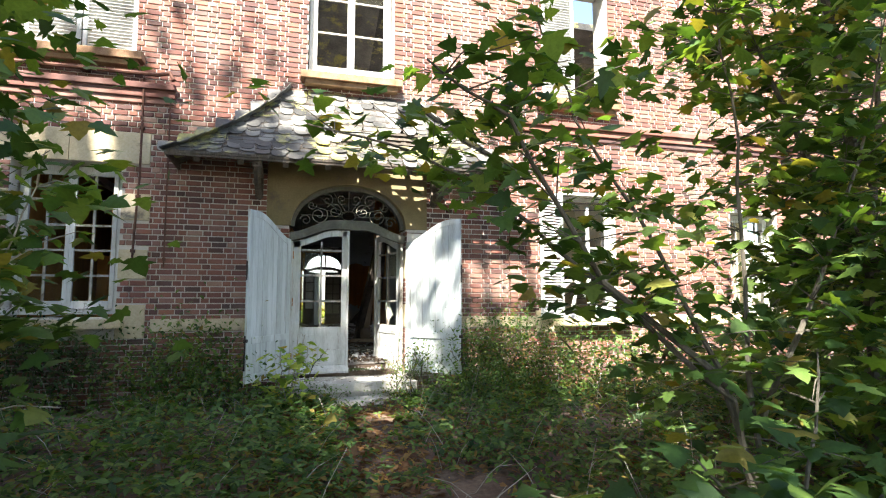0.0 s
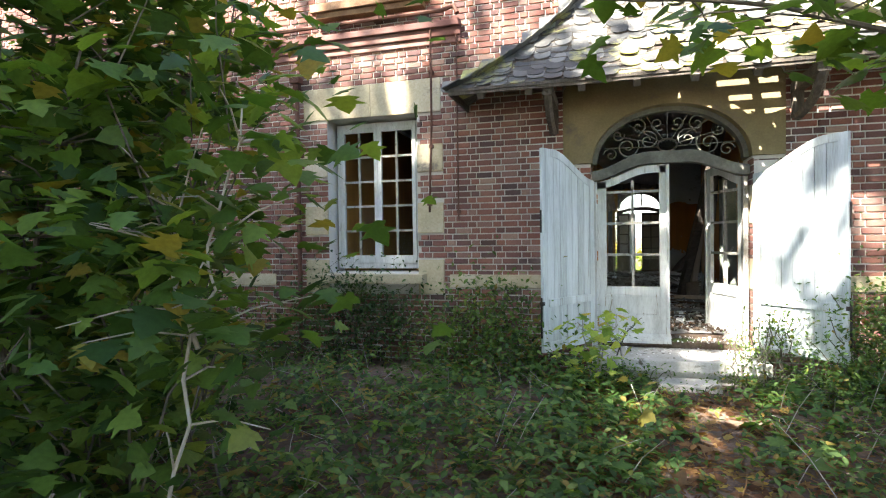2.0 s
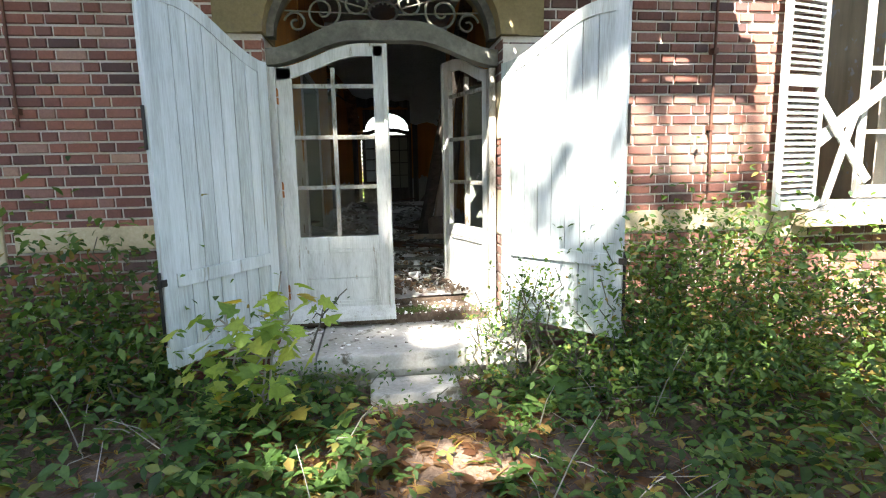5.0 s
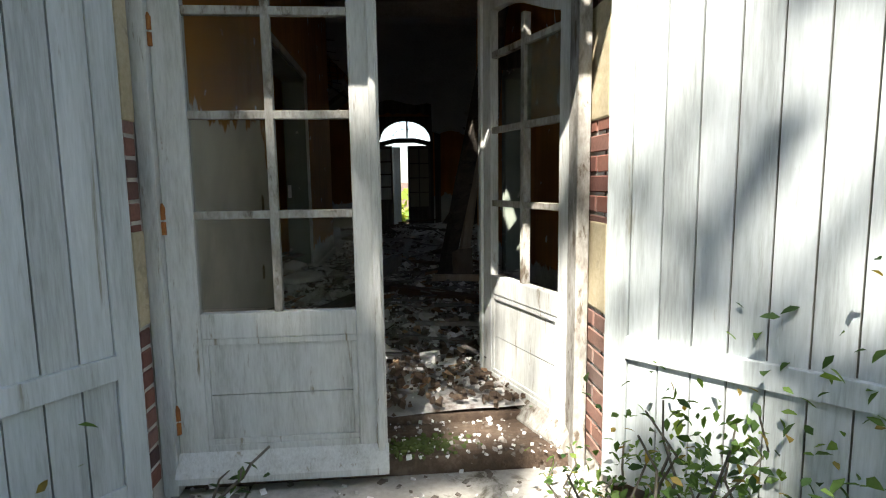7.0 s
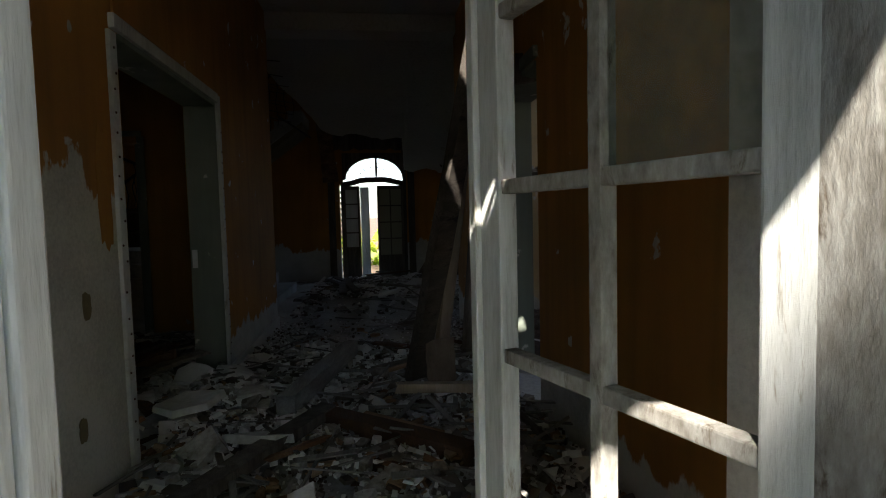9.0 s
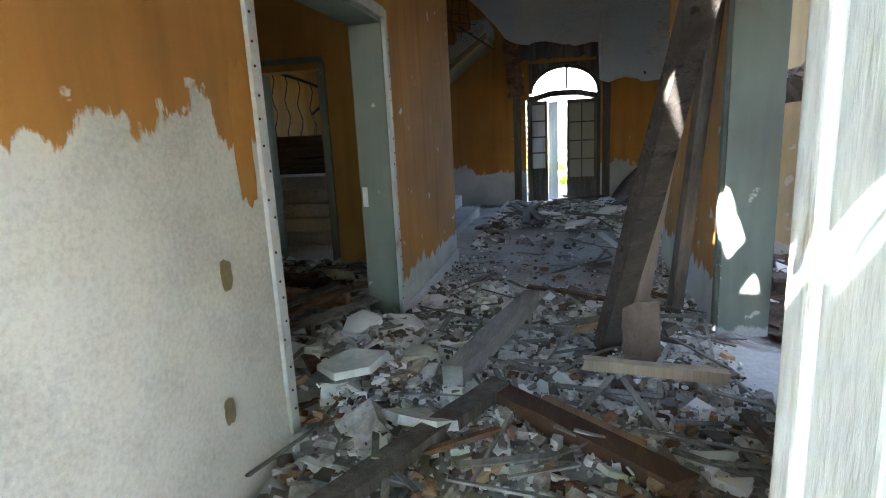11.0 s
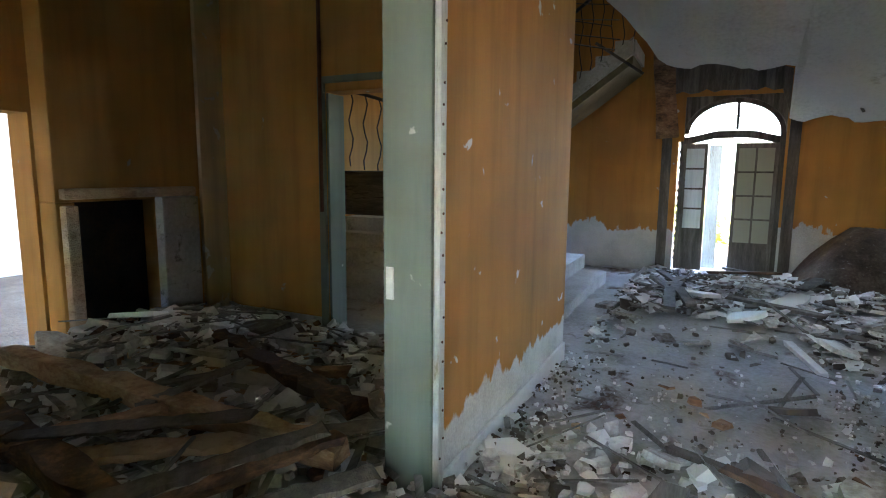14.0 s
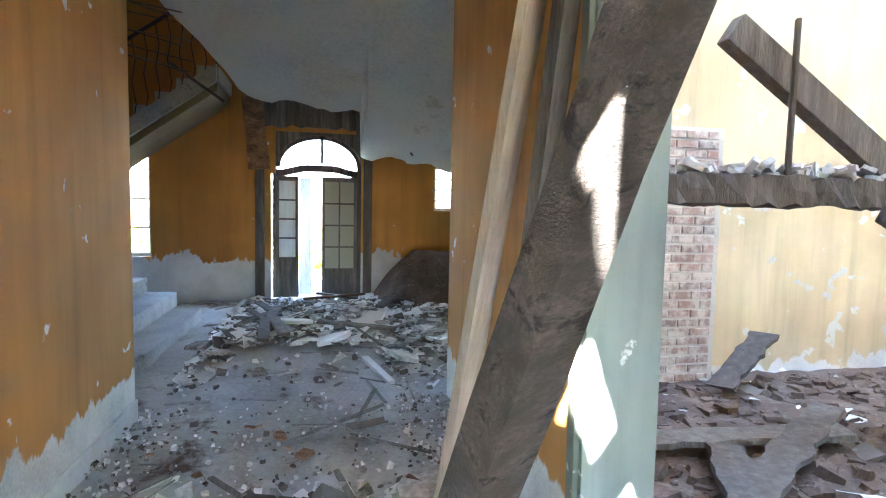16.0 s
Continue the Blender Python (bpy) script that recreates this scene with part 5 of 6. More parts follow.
strew("plaster_rubble", 1900, (-3.7, -0.9, 9.0, 13.4), (0.012, 0.08), (0.08, 0.4), RUBBLE, "plaster and lime rubble in the side room")
strew("plaster_rubble", 170, (-0.62, 1.3, 8.8, 12.4), (0.05, 0.12), (0.06, 0.3), RUBBLE, "large broken plaster pieces in the passage", near_pier)
strew("plaster_rubble", 320, (-3.5, -0.92, 9.4, 13.2), (0.06, 0.16), (0.06, 0.3), LUMP, "large plaster pieces among the rotten boards")
strew("dirt_rubble", 2600, (1.7, 6.5, 9.0, 13.7), (0.012, 0.09), (0.08, 0.35), EARTH, "earthy rubble in the ruined room")
strew("plaster_rubble", 80, (1.7, 6.5, 9.0, 13.7), (0.04, 0.15), (0.04, 0.12), RUBBLE, "flat plaster plates in the ruined room")
strew("wood_litter", 1300, (-3.7, 1.38, 8.4, 13.4), (0.015, 0.06), (0.05, 0.25), ROTWOOD, "dark flakes of rotten wood", lambda x, y: 0.12 if x > -0.64 and y > 11.3 else 1.0)
strew("earth_clods", 700, (-0.62, 0.95, 8.2, 9.1), (0.006, 0.03), (0.2, 0.6), EARTH, "clods of brown earth and leaf mould inside the door")
bm = bmesh.new()
for _ in range(650):
    chunk(bm, (rr.uniform(-0.62, 0.94), rr.uniform(7.88, 8.34), 0.79 + rr.uniform(-0.004, 0.012)), rr.uniform(0.004, 0.016), rr.uniform(0.2, 0.6), rr)
solid("plaster_chips", bm, RUBBLE, "plaster chips trodden into the threshold", "chips", "stuff")
bm = bmesh.new()
for _ in range(160):
    chunk(bm, (rr.gauss(0.30, 0.09), rr.gauss(7.98, 0.035), 0.793), rr.uniform(0.008, 0.022), 0.5, rr)
solid("moss", bm, MOSS, "cushion of moss on the threshold", "moss", "stuff")
strew("glass_chips", 60, (-0.5, 0.9, 11.5, 14.5), (0.008, 0.02), (0.05, 0.1), CLEAR, "glittering chips of window glass")
bm = bmesh.new()
for _ in range(900):
    x, y = rr.uniform(-3.6, 1.35), rr.uniform(8.5, 17.5)
    if x > -0.64 and y > 11.6 and rr.random() < 0.75:
        continue
    if (x < -0.7 and y > 13.3) or (-0.9 < x < -0.64):
        continue
    L, a = rr.uniform(0.06, 0.35), rr.uniform(0, 6.3)
    z = FZ + heap(x, y) - 0.01 + rr.uniform(0, 0.05)
    w = rr.uniform(0.006, 0.018)
    dz = rr.gauss(0, 0.12)
    box(bm, -L, L, -w, w, -0.004, 0.004, Matrix.Translation((x, y, z)) @ Euler((rr.gauss(0, 0.3), dz, a)).to_matrix().to_4x4())
solid("splinters", bm, GREYWOOD, "splintered laths and slivers of wood on the floor", "wood splinters", "stuff")


def piece(x, y, dx, dy, z, angle, th, material, label, name="plaster_slab", tilt=(4, -3)):
    bm = bmesh.new()
    n = rr.choice((6, 7, 8))
    tilt = (tilt[0] + rr.gauss(0, 9), tilt[1] + rr.gauss(0, 9))
    ol = []
    for i in range(n):
        a = (i + rr.uniform(-0.35, 0.35)) * math.tau / n
        r = rr.uniform(0.6, 1.2)
        ol.append((dx * r * math.cos(a), dy * r * math.sin(a)))
    lo = [bm.verts.new((a, b, -th)) for a, b in ol]
    hi = [bm.verts.new((a * 0.95, b * 0.95, th * rr.uniform(0.3, 1.0))) for a, b in ol]
    bm.faces.new(hi)
    bm.faces.new(lo[::-1])
    for i in range(n):
        bm.faces.new((lo[i], lo[(i + 1) % n], hi[(i + 1) % n], hi[i]))
    return solid(name, bm, material, label, "plaster slab", m=pose(x, y, z, tilt[0], tilt[1], angle), group="fallen plaster slabs")


for x, y, dx, dy, a in ((-0.62, 10.45, 0.22, 0.13, 20), (-0.15, 10.15, 0.2, 0.11, -10), (-0.72, 11.02, 0.17, 0.11, 60), (-0.5, 11.2, 0.12, 0.08, 10), (0.0, 11.45, 0.12, 0.10, 30), (0.15, 12.3, 0.10, 0.07, 0), (0.05, 11.9, 0.12, 0.07, 40), (0.95, 12.4, 0.12, 0.22, -15), (0.75, 13.2, 0.14, 0.1, 10), (0.6, 15.2, 0.22, 0.14, 0), (0.95, 15.8, 0.25, 0.12, 30), (0.2, 15.9, 0.25, 0.13, -20), (1.2, 14.6, 0.2, 0.13, 50), (-0.2, 16.2, 0.25, 0.12, 15), (-1.3, 10.9, 0.2, 0.14, 70), (-1.2, 11.9, 0.22, 0.12, 20), (-3.2, 11.6, 0.22, 0.15, 0), (-3.35, 12.2, 0.2, 0.13, 30), (-2.6, 12.6, 0.24, 0.14, 10), (-0.3, 10.7, 0.1, 0.07, 5)):
    piece(x, y, dx, dy, FZ + heap(x, y) + 0.03, a, 0.022, LUMP if y < 12 and x > -1 else RUBBLE, "broken slab of pale fallen plaster")
piece(0.02, 11.35, 0.06, 0.05, FZ + 0.13, 30, 0.012, TEAL, "chip of plaster painted teal")


def plank(a, b, w, th, material, label, name="plank", rough=0.1):
    d = Vector(b) - Vector(a)
    m = Matrix.Translation(a) @ d.to_track_quat("X", "Z").to_matrix().to_4x4()
    bm = bmesh.new()
    n = 7 if rough < 0.2 else 18
    rings = []
    for i in range(n):
        x = d.length * i / (n - 1)
        j1, j2 = rr.uniform(1 - rough, 1.04), rr.uniform(1 - rough, 1.04)
        rings.append([bm.verts.new((x + rr.uniform(-0.02, 0.02) * (1 if i in (0, n - 1) else rough), s * w * j1 * rr.uniform(1 - rough * 0.6, 1), t * th * j2 * rr.uniform(1 - rough * 0.6, 1))) for s, t in ((-1, -1), (1, -1), (1, 1), (-1, 1))])
    for r0, r1 in zip(rings, rings[1:]):
        for k in range(4):
            bm.faces.new((r0[k], r0[(k + 1) % 4], r1[(k + 1) % 4], r1[k]))
    bm.faces.new(rings[0][::-1])
    bm.faces.new(rings[-1])
    bmesh.ops.recalc_face_normals(bm, faces=bm.faces)
    return solid(name, bm, material, label, "plank", m=m, group="fallen timbers")


plank((-0.08, 10.50, 1.03), (0.23, 11.83, 1.03), 0.052, 0.055, GREYWOOD, "squared grey timber lying on the rubble", "timber", 0.03)
plank((-0.35, 9.55, 0.98), (0.15, 10.5, 1.0), 0.055, 0.03, OLDWOOD, "long grey plank lying on the rubble")
plank((0.15, 10.45, 0.98), (0.85, 9.85, 0.97), 0.06, 0.04, BROWNWOOD, "brown timber lying across the passage", "timber")
plank((0.55, 10.8, 1.0), (1.2, 10.7, 1.0), 0.035, 0.03, PALEWOOD, "pale split batten on the rubble")
plank((0.695, 11.286, 0.90), (1.165, 10.21, 3.72), 0.065, 0.055, DARKBEAM, "dark heavy beam leaning across the doorway", "leaning_beam", 0.12)
plank((0.98, 12.05, 0.92), (1.33, 11.72, 3.9), 0.085, 0.018, PALEWOOD, "pale bare plank leaning against the ochre wall", "leaning_plank")
plank((1.20, 12.0, 0.92), (1.38, 11.66, 3.9), 0.05, 0.03, OLDWOOD, "grey post leaning against the ochre wall", "leaning_post")
plank((0.86, 11.02, 0.88), (0.86, 11.16, 1.20), 0.10, 0.03, DULLWOOD, "short upright wood block", "wood_block")
plank((1.22, 10.85, 2.95), (2.5, 11.5, 3.25), 0.07, 0.09, OLDWOOD, "fallen beam resting over the doorway", "leaning_beam")
for a, b in HANGING:
    plank(a, b, 0.02, 0.15, ROTWOOD, "dark board hanging at the torn edge of the ceiling", "hanging_board")
plank((1.0, 13.9, 0.95), (0.85, 14.4, 1.0), 0.03, 0.015, CEIL, "white moulding strip on the floor")
for i in range(10):
    x, y = rr.uniform(-0.5, 1.3), rr.uniform(9.0, 13.0)
    a = rr.uniform(0, 3.1)
    L = rr.uniform(0.2, 0.45)
    z = FZ + heap(x, y) + 0.02
    plank((x - L * math.cos(a), y - L * math.sin(a), z), (x + L * math.cos(a) * 0.6, y + L * math.sin(a) * 0.6, z + 0.02), rr.uniform(0.015, 0.04), 0.012, rr.choice((OLDWOOD, BROWNWOOD)), "splintered lath lying on the rubble")
for a, b, w, t in (((-1.15, 10.75, 1.06), (-2.9, 10.9, 1.22), 0.09, 0.07), ((-0.95, 11.35, 1.14), (-3.3, 11.35, 1.18), 0.08, 0.07), ((-1.0, 10.35, 1.02), (-2.2, 10.2, 1.1), 0.10, 0.06), ((-0.95, 10.95, 1.08), (-1.6, 10.6, 1.06), 0.10, 0.03), ((-1.2, 11.8, 1.1), (-2.7, 12.3, 1.12), 0.09, 0.05), ((-1.6, 12.3, 1.05), (-2.6, 11.7, 1.1), 0.07, 0.03)):
    plank(a, b, w, t, ROTWOOD, "rotten floor joist fallen in the side room", "rotten_joist", 0.45)
for a, b in (((2.3, 11.9, 0.99), (3.6, 12.7, 1.04)), ((2.0, 12.6, 0.98), (3.4, 12.4, 1.02)), ((3.3, 13.3, 0.98), (3.9, 13.55, 1.30)), ((1.9, 11.2, 0.97), (2.6, 12.4, 1.0)), ((2.6, 11.4, 0.98), (4.2, 11.7, 1.04))):
    plank(a, b, 0.11, 0.02, OLDWOOD, "loose floorboard in the ruined room", "floorboard", 0.25)
for i in range(20):
    x, y = rr.uniform(-2.6, -1.0), rr.uniform(9.7, 11.5)
    a, L = rr.gauss(0.75, 0.25), rr.uniform(0.25, 0.6)
    z = FZ + heap(x, y) + rr.uniform(0.03, 0.16)
    plank((x - L * math.cos(a), y - L * math.sin(a), z - 0.04), (x + L * math.cos(a), y + L * math.sin(a), z + 0.05), rr.uniform(0.04, 0.09), rr.uniform(0.008, 0.02), rr.choice((OLDWOOD, OLDWOOD, ROTWOOD)), "splintered floorboard in the side room", "floorboard", 0.4)
for i in range(14):
    x, y, a, L = rr.uniform(-0.2, 2.5), rr.uniform(15.2, 17.9), rr.uniform(0, 3.1), rr.uniform(0.25, 0.6)
    z = FZ + heap(x, y) + 0.04
    plank((x - L * math.cos(a), y - L * math.sin(a), z), (x + L * math.cos(a), y + L * math.sin(a), z + 0.05), rr.uniform(0.03, 0.06), 0.015, rr.choice((OLDWOOD, BROWNWOOD, OLDWOOD)), "board lying in the hall rubble")

# ---- plants ----
nr = np.random.default_rng(4)


def keep_clear(c):
    c = np.asarray(c)
    x, y, z = c[:, 0], c[:, 1], c[:, 2]
    bad = (y > -0.7) & (y < 7.2) & (np.abs(x - (-0.62 + 0.17 * y)) < 0.45) & (z > 1.2) & (z < 2.4)
    return c[~bad]


def branch(bm, a, b, r0, r1, rnd, wob=0.08, n=6):
    a, b = Vector(a), Vector(b)
    pts = [a.lerp(b, i / n) + (Vector((rnd.gauss(0, 1), rnd.gauss(0, 1), rnd.gauss(0, 0.6))) * wob * (b - a).length * 0.3 if 0 < i < n else Vector()) for i in range(n + 1)]
    tube(bm, pts, [r0 + (r1 - r0) * i / n for i in range(n + 1)], 6)
    return pts


def spray_tree(name, base, limbs, leaf_size, per_twig, bark, leaf, label, seed, shape=PALM, twig=0.5, twigs=9, trunk_r=0.03, flat=0.7):
    """A young tree: limbs as lists of places, twigs off each and flat sprays of leaves."""
    rnd = random.Random(seed)
    rg = np.random.default_rng(seed)
    t = thing(name, pose(0, 0, 0), label, "tree")
    bm = bmesh.new()
    leaves = []
    for limb in limbs:
        pts = [Vector(p) for p in limb]
        n = len(pts)
        fine = []
        for i in range(n - 1):
            for k in range(4):
                fine.append(pts[i].lerp(pts[i + 1], k / 4) + Vector((rnd.gauss(0, 0.012), rnd.gauss(0, 0.012), 0)))
        fine.append(pts[-1])
        m = len(fine)
        tube(bm, fine, [trunk_r * (1 - 0.85 * i / (m - 1)) + 0.003 for i in range(m)], 6)
        for _ in range(twigs):
            i = int(rnd.uniform(0.25, 1.0) * (m - 1))
            p = fine[i]
            q = p + Vector((rnd.gauss(0, 1), rnd.gauss(0, 1), rnd.uniform(-0.15, 0.45))).normalized() * twig * rnd.uniform(0.5, 1.3)
            tube(bm, [p, p.lerp(q, 0.5) + Vector((0, 0, 0.03)), q], [0.006, 0.004, 0.002], 4)
            for _ in range(per_twig):
                c = p.lerp(q, rnd.uniform(0.3, 1.15))
                leaves.append((c.x + rnd.gauss(0, leaf_size * 0.9), c.y + rnd.gauss(0, leaf_size * 0.9), c.z + rnd.gauss(0, leaf_size * 0.45)))
    part("trunk", bm, bark, t)
    leaves = keep_clear(leaves)
    part("crown", leaf_mesh("crown", shape, leaves, rg.uniform(0.6, 1.15, len(leaves)) * leaf_size, leaf, rg, flat), leaf, t)
    return t


def cluster(centre, spread, n, rg):
    return np.asarray(centre) + rg.normal(0, 1, (n, 3)) * np.asarray(spread)


def bush(name, blobs, per, size, leaf, label, seed, shape=OVAL, flat=0.6, base=None):
    rg = np.random.default_rng(seed)
    rnd = random.Random(seed)
    t = thing(name, pose(0, 0, 0), label, "bush")
    bm = bmesh.new()
    allc = []
    for c, s, share in blobs:
        allc.append(cluster(c, s, int(per * share), rg))
        for _ in range(5):
            top = Vector(c) + Vector((rnd.gauss(0, s[0]), rnd.gauss(0, s[1]), abs(rnd.gauss(0, s[2]))))
            bx, by = c[0] + rnd.gauss(0, s[0] * 0.5), c[1] + rnd.gauss(0, s[1] * 0.4)
            branch(bm, (bx, by, ground_z(bx, by) - 0.03), top, 0.008, 0.003, rnd, 0.2)
    c = np.concatenate(allc)
    c = c[(c[:, 2] > 0.38) & (c[:, 1] < 7.70)]
    part("woody_base", bm, BARK, t)["kind"] = "stuff"
    part("foliage", leaf_mesh("foliage", shape, c, rg.uniform(0.6, 1.25, len(c)) * size, leaf, rg, flat), leaf, t)
    return t


# brambles and nettles over the ground
def path_off(x, y):
    return np.abs(x - (-0.35 + 0.10 * y))


def cover(name, n, size, hmin, hmax, leaf, label, keep, seed, shape=OVAL, flat=0.55, region=(-9, 9, -3.5, 7.6)):
    rg = np.random.default_rng(seed)
    x = rg.uniform(region[0], region[1], n)
    y = rg.uniform(region[2], region[3], n)
    k = keep(x, y, rg)
    x, y = x[k], y[k]
    patch = np.array([noise.noise((a * 0.9, b * 0.9, 11.0)) for a, b in zip(x, y)])
    k = patch > rg.uniform(-0.6, 0.35, len(x))
    x, y, patch = x[k], y[k], patch[k]
    off = np.clip(path_off(x, y) / 1.3, 0.12, 1.0)
    h = hmin + (hmax - hmin) * rg.uniform(0, 1, len(x)) ** 1.2 * off * (0.55 + 0.6 * np.clip(patch + 0.4, 0, 1))
    z = np.array([ground_z(a, b) for a, b in zip(x, y)]) + h
    ok = ~((y > 7.12) & (x > -0.75) & (x < 1.1)) & ~((y > 6.9) & (x > -0.1) & (x < 0.6))
    c = np.stack([x, y, z], -1)[ok]
    ob = part(name, leaf_mesh(name, shape, c, rg.uniform(0.55, 1.25, len(c)) * size, leaf, rg, flat), leaf)
    return tagged(ob, label, "undergrowth", "", "stuff")


near = lambda x, y, rg: (rg.uniform(0, 1, len(x)) < np.clip(path_off(x, y) / 0.42 - 0.1 + 0.25 * (y < 4.5), 0.22, 1)) & (rg.uniform(0, 1, len(x)) < np.clip(1.3 - np.hypot(x, (y - 4.5)) / 9, 0.15, 1))
cover("brambles", 34000, 0.088, 0.04, 0.34, LEAF_LOW, "low brambles covering the ground", near, 1, TRIFOL, 0.84, (-7, 7, -1, 7.6))
cover("nettles", 28000, 0.058, 0.03, 0.30, LEAF_LOW, "nettles and small herbs on the ground", near, 8, OVAL, 0.8, (-7, 7, -1, 7.6))
cover("dry_litter", 46000, 0.14, 0.003, 0.13, LEAF_DEAD, "reddish dry straw and needles on the soil", lambda x, y, rg: rg.uniform(0, 1, len(x)) < np.clip(1.25 - path_off(x, y) / 4, 0.2, 1), 7, NEEDLE, 0.85, (-6, 6, 0, 7.4))
cover("ivy", 12000, 0.06, 0.01, 0.14, LEAF_IVY, "dark ivy creeping over the ground", near, 2)
cover("maple_seedlings", 3200, 0.13, 0.08, 0.30, LEAF_MAPLE, "maple seedlings among the brambles", near, 3, PALM, 0.8)
cover("dead_leaves", 30000, 0.055, 0.004, 0.03, LEAF_DEAD, "brown fallen leaves on the soil", lambda x, y, rg: rg.uniform(0, 1, len(x)) < np.clip(1.25 - path_off(x, y) / 3.5, 0.2, 1), 4, OVAL, 0.8)
cover("dead_leaves", 5000, 0.11, 0.006, 0.12, LEAF_DEAD, "large fallen maple leaves", lambda x, y, rg: rg.uniform(0, 1, len(x)) < 0.5, 6, PALM, 0.75)
cover("dead_leaves", 14000, 0.095, 0.004, 0.035, LEAF_DEAD, "pale dry leaves lying on the trodden path", lambda x, y, rg: rg.uniform(0, 1, len(x)) < np.clip(1.2 - path_off(x, y) / 0.9, 0.0, 1), 12, PALM, 0.8, (-1.6, 1.6, 0.2, 6.9))
# dry stalks
bm = bmesh.new()
rs = random.Random(9)
for _ in range(420):
    x, y = rs.uniform(-4, 4), rs.uniform(1.0, 7.3)
    if abs(x - (-0.35 + 0.1 * y)) < 0.4 or (y > 6.7 and -0.75 < x < 1.15):
        continue
    L = rs.uniform(0.15, 0.6)
    a, e = rs.uniform(0, 6.3), rs.uniform(0.1, 1.2)
    p = Vector((x, y, ground_z(x, y)))
    q = p + Vector((math.cos(a) * math.cos(e), math.sin(a) * math.cos(e), math.sin(e))) * L
    tube(bm, [p, p.lerp(q, 0.5) + Vector((0, 0, 0.04)), q], [0.004, 0.003, 0.0015], 4)
solid("dry_stalks", bm, PALEBARK, "dry bramble stalks and straw", "stalks", "stuff")

bush("wild_hedge", [((-2.75, 3.5, 2.5), (0.5, 0.4, 0.6), 1.1), ((-3.3, 3.4, 1.5), (0.5, 0.5, 0.5), 1.1), ((-3.0, 3.7, 3.5), (0.6, 0.5, 0.5), 0.9), ((-2.9, 2.7, 0.85), (0.4, 0.4, 0.25), 0.7), ((-3.9, 4.2, 0.9), (0.4, 0.5, 0.35), 0.8)], 650, 0.125, LEAF_MAPLE, "thick maple scrub at the edge of the clearing", 38, PALM, 0.7)
spray_tree("maple_tree", None, [[(-2.2, 1.9, 0.3), (-1.95, 2.0, 1.0), (-1.6, 2.15, 1.45)], [(-2.1, 1.95, 0.6), (-1.8, 2.2, 0.85), (-1.6, 2.4, 0.9)]], 0.16, 4, BARK, LEAF_MAPLE, "low maple shoot with large leaves", 57, PALM, 0.25, 6, 0.004, 0.85)

# bushes along the wall
bush("bramble_bush", [((-1.75, 7.25, 1.05), (0.30, 0.2, 0.28), 1.0), ((-1.35, 7.1, 0.75), (0.25, 0.2, 0.2), 0.8), ((-2.15, 7.2, 0.8), (0.3, 0.2, 0.22), 0.7)], 1300, 0.070, LEAF_LOW, "leafy bramble bush against the brick wall", 31)
bush("ivy_bush", [((-3.6, 7.45, 1.25), (0.35, 0.12, 0.22), 1.0), ((-3.0, 7.45, 1.05), (0.3, 0.12, 0.2), 0.7), ((-3.9, 7.3, 0.8), (0.5, 0.2, 0.2), 0.9)], 1200, 0.062, LEAF_IVY, "dark ivy climbing over the window sill", 32)
bush("bramble_bush", [((1.75, 7.15, 0.95), (0.28, 0.25, 0.28), 1.0), ((2.3, 7.1, 1.15), (0.35, 0.25, 0.28), 1.2), ((2.0, 6.6, 0.75), (0.4, 0.3, 0.2), 1.0), ((2.9, 7.0, 0.95), (0.35, 0.3, 0.25), 0.9), ((1.45, 6.85, 0.62), (0.16, 0.2, 0.10), 0.25)], 2600, 0.050, LEAF_LOW, "tall nettles and brambles beside the entrance", 33)
bush("bramble_bush", [((3.9, 6.9, 0.9), (0.6, 0.4, 0.25), 1.2), ((5.5, 6.8, 0.9), (0.9, 0.5, 0.3), 1.4), ((-5.4, 6.9, 0.9), (0.7, 0.4, 0.3), 1.2)], 1200, 0.08, LEAF_LOW, "wild bushes along the foot of the wall", 34)
bush("nettle", [((-0.35, 7.05, 0.62), (0.22, 0.08, 0.07), 1.6), ((0.75, 7.02, 0.62), (0.2, 0.08, 0.07), 1.3), ((0.2, 6.80, 0.52), (0.3, 0.06, 0.04), 0.6), ((1.02, 7.32, 0.95), (0.12, 0.12, 0.14), 0.8), ((0.85, 7.55, 0.88), (0.08, 0.08, 0.08), 0.35), ((0.78, 7.10, 0.90), (0.13, 0.07, 0.10), 1.1), ((1.02, 7.08, 1.08), (0.10, 0.07, 0.12), 0.9), ((1.25, 7.0, 0.75), (0.1, 0.1, 0.08), 0.3)], 230, 0.038, LEAF_LOW, "nettles growing beside the doorstep", 35)
spray_tree("sapling", None, [[(-0.62, 6.80, 0.40), (-0.55, 6.74, 0.95), (-0.45, 6.70, 1.38)], [(-0.60, 6.80, 0.6), (-0.50, 6.72, 1.0), (-0.40, 6.70, 1.15)], [(-0.62, 6.80, 0.5), (-0.70, 6.66, 0.9), (-0.72, 6.6, 1.2)]], 0.105, 5, PALEBARK, LEAF_YELLOW, "small yellow-green maple sapling by the doorstep", 41, PALM, 0.16, 7, 0.006)
spray_tree("sapling", None, [[(-0.40, 7.35, 0.72), (-0.32, 7.36, 0.95), (-0.15, 7.38, 1.12)]], 0.05, 3, BARK, LEAF_IVY, "small shoot growing from the doorstep", 42, OVAL, 0.12, 6, 0.005)

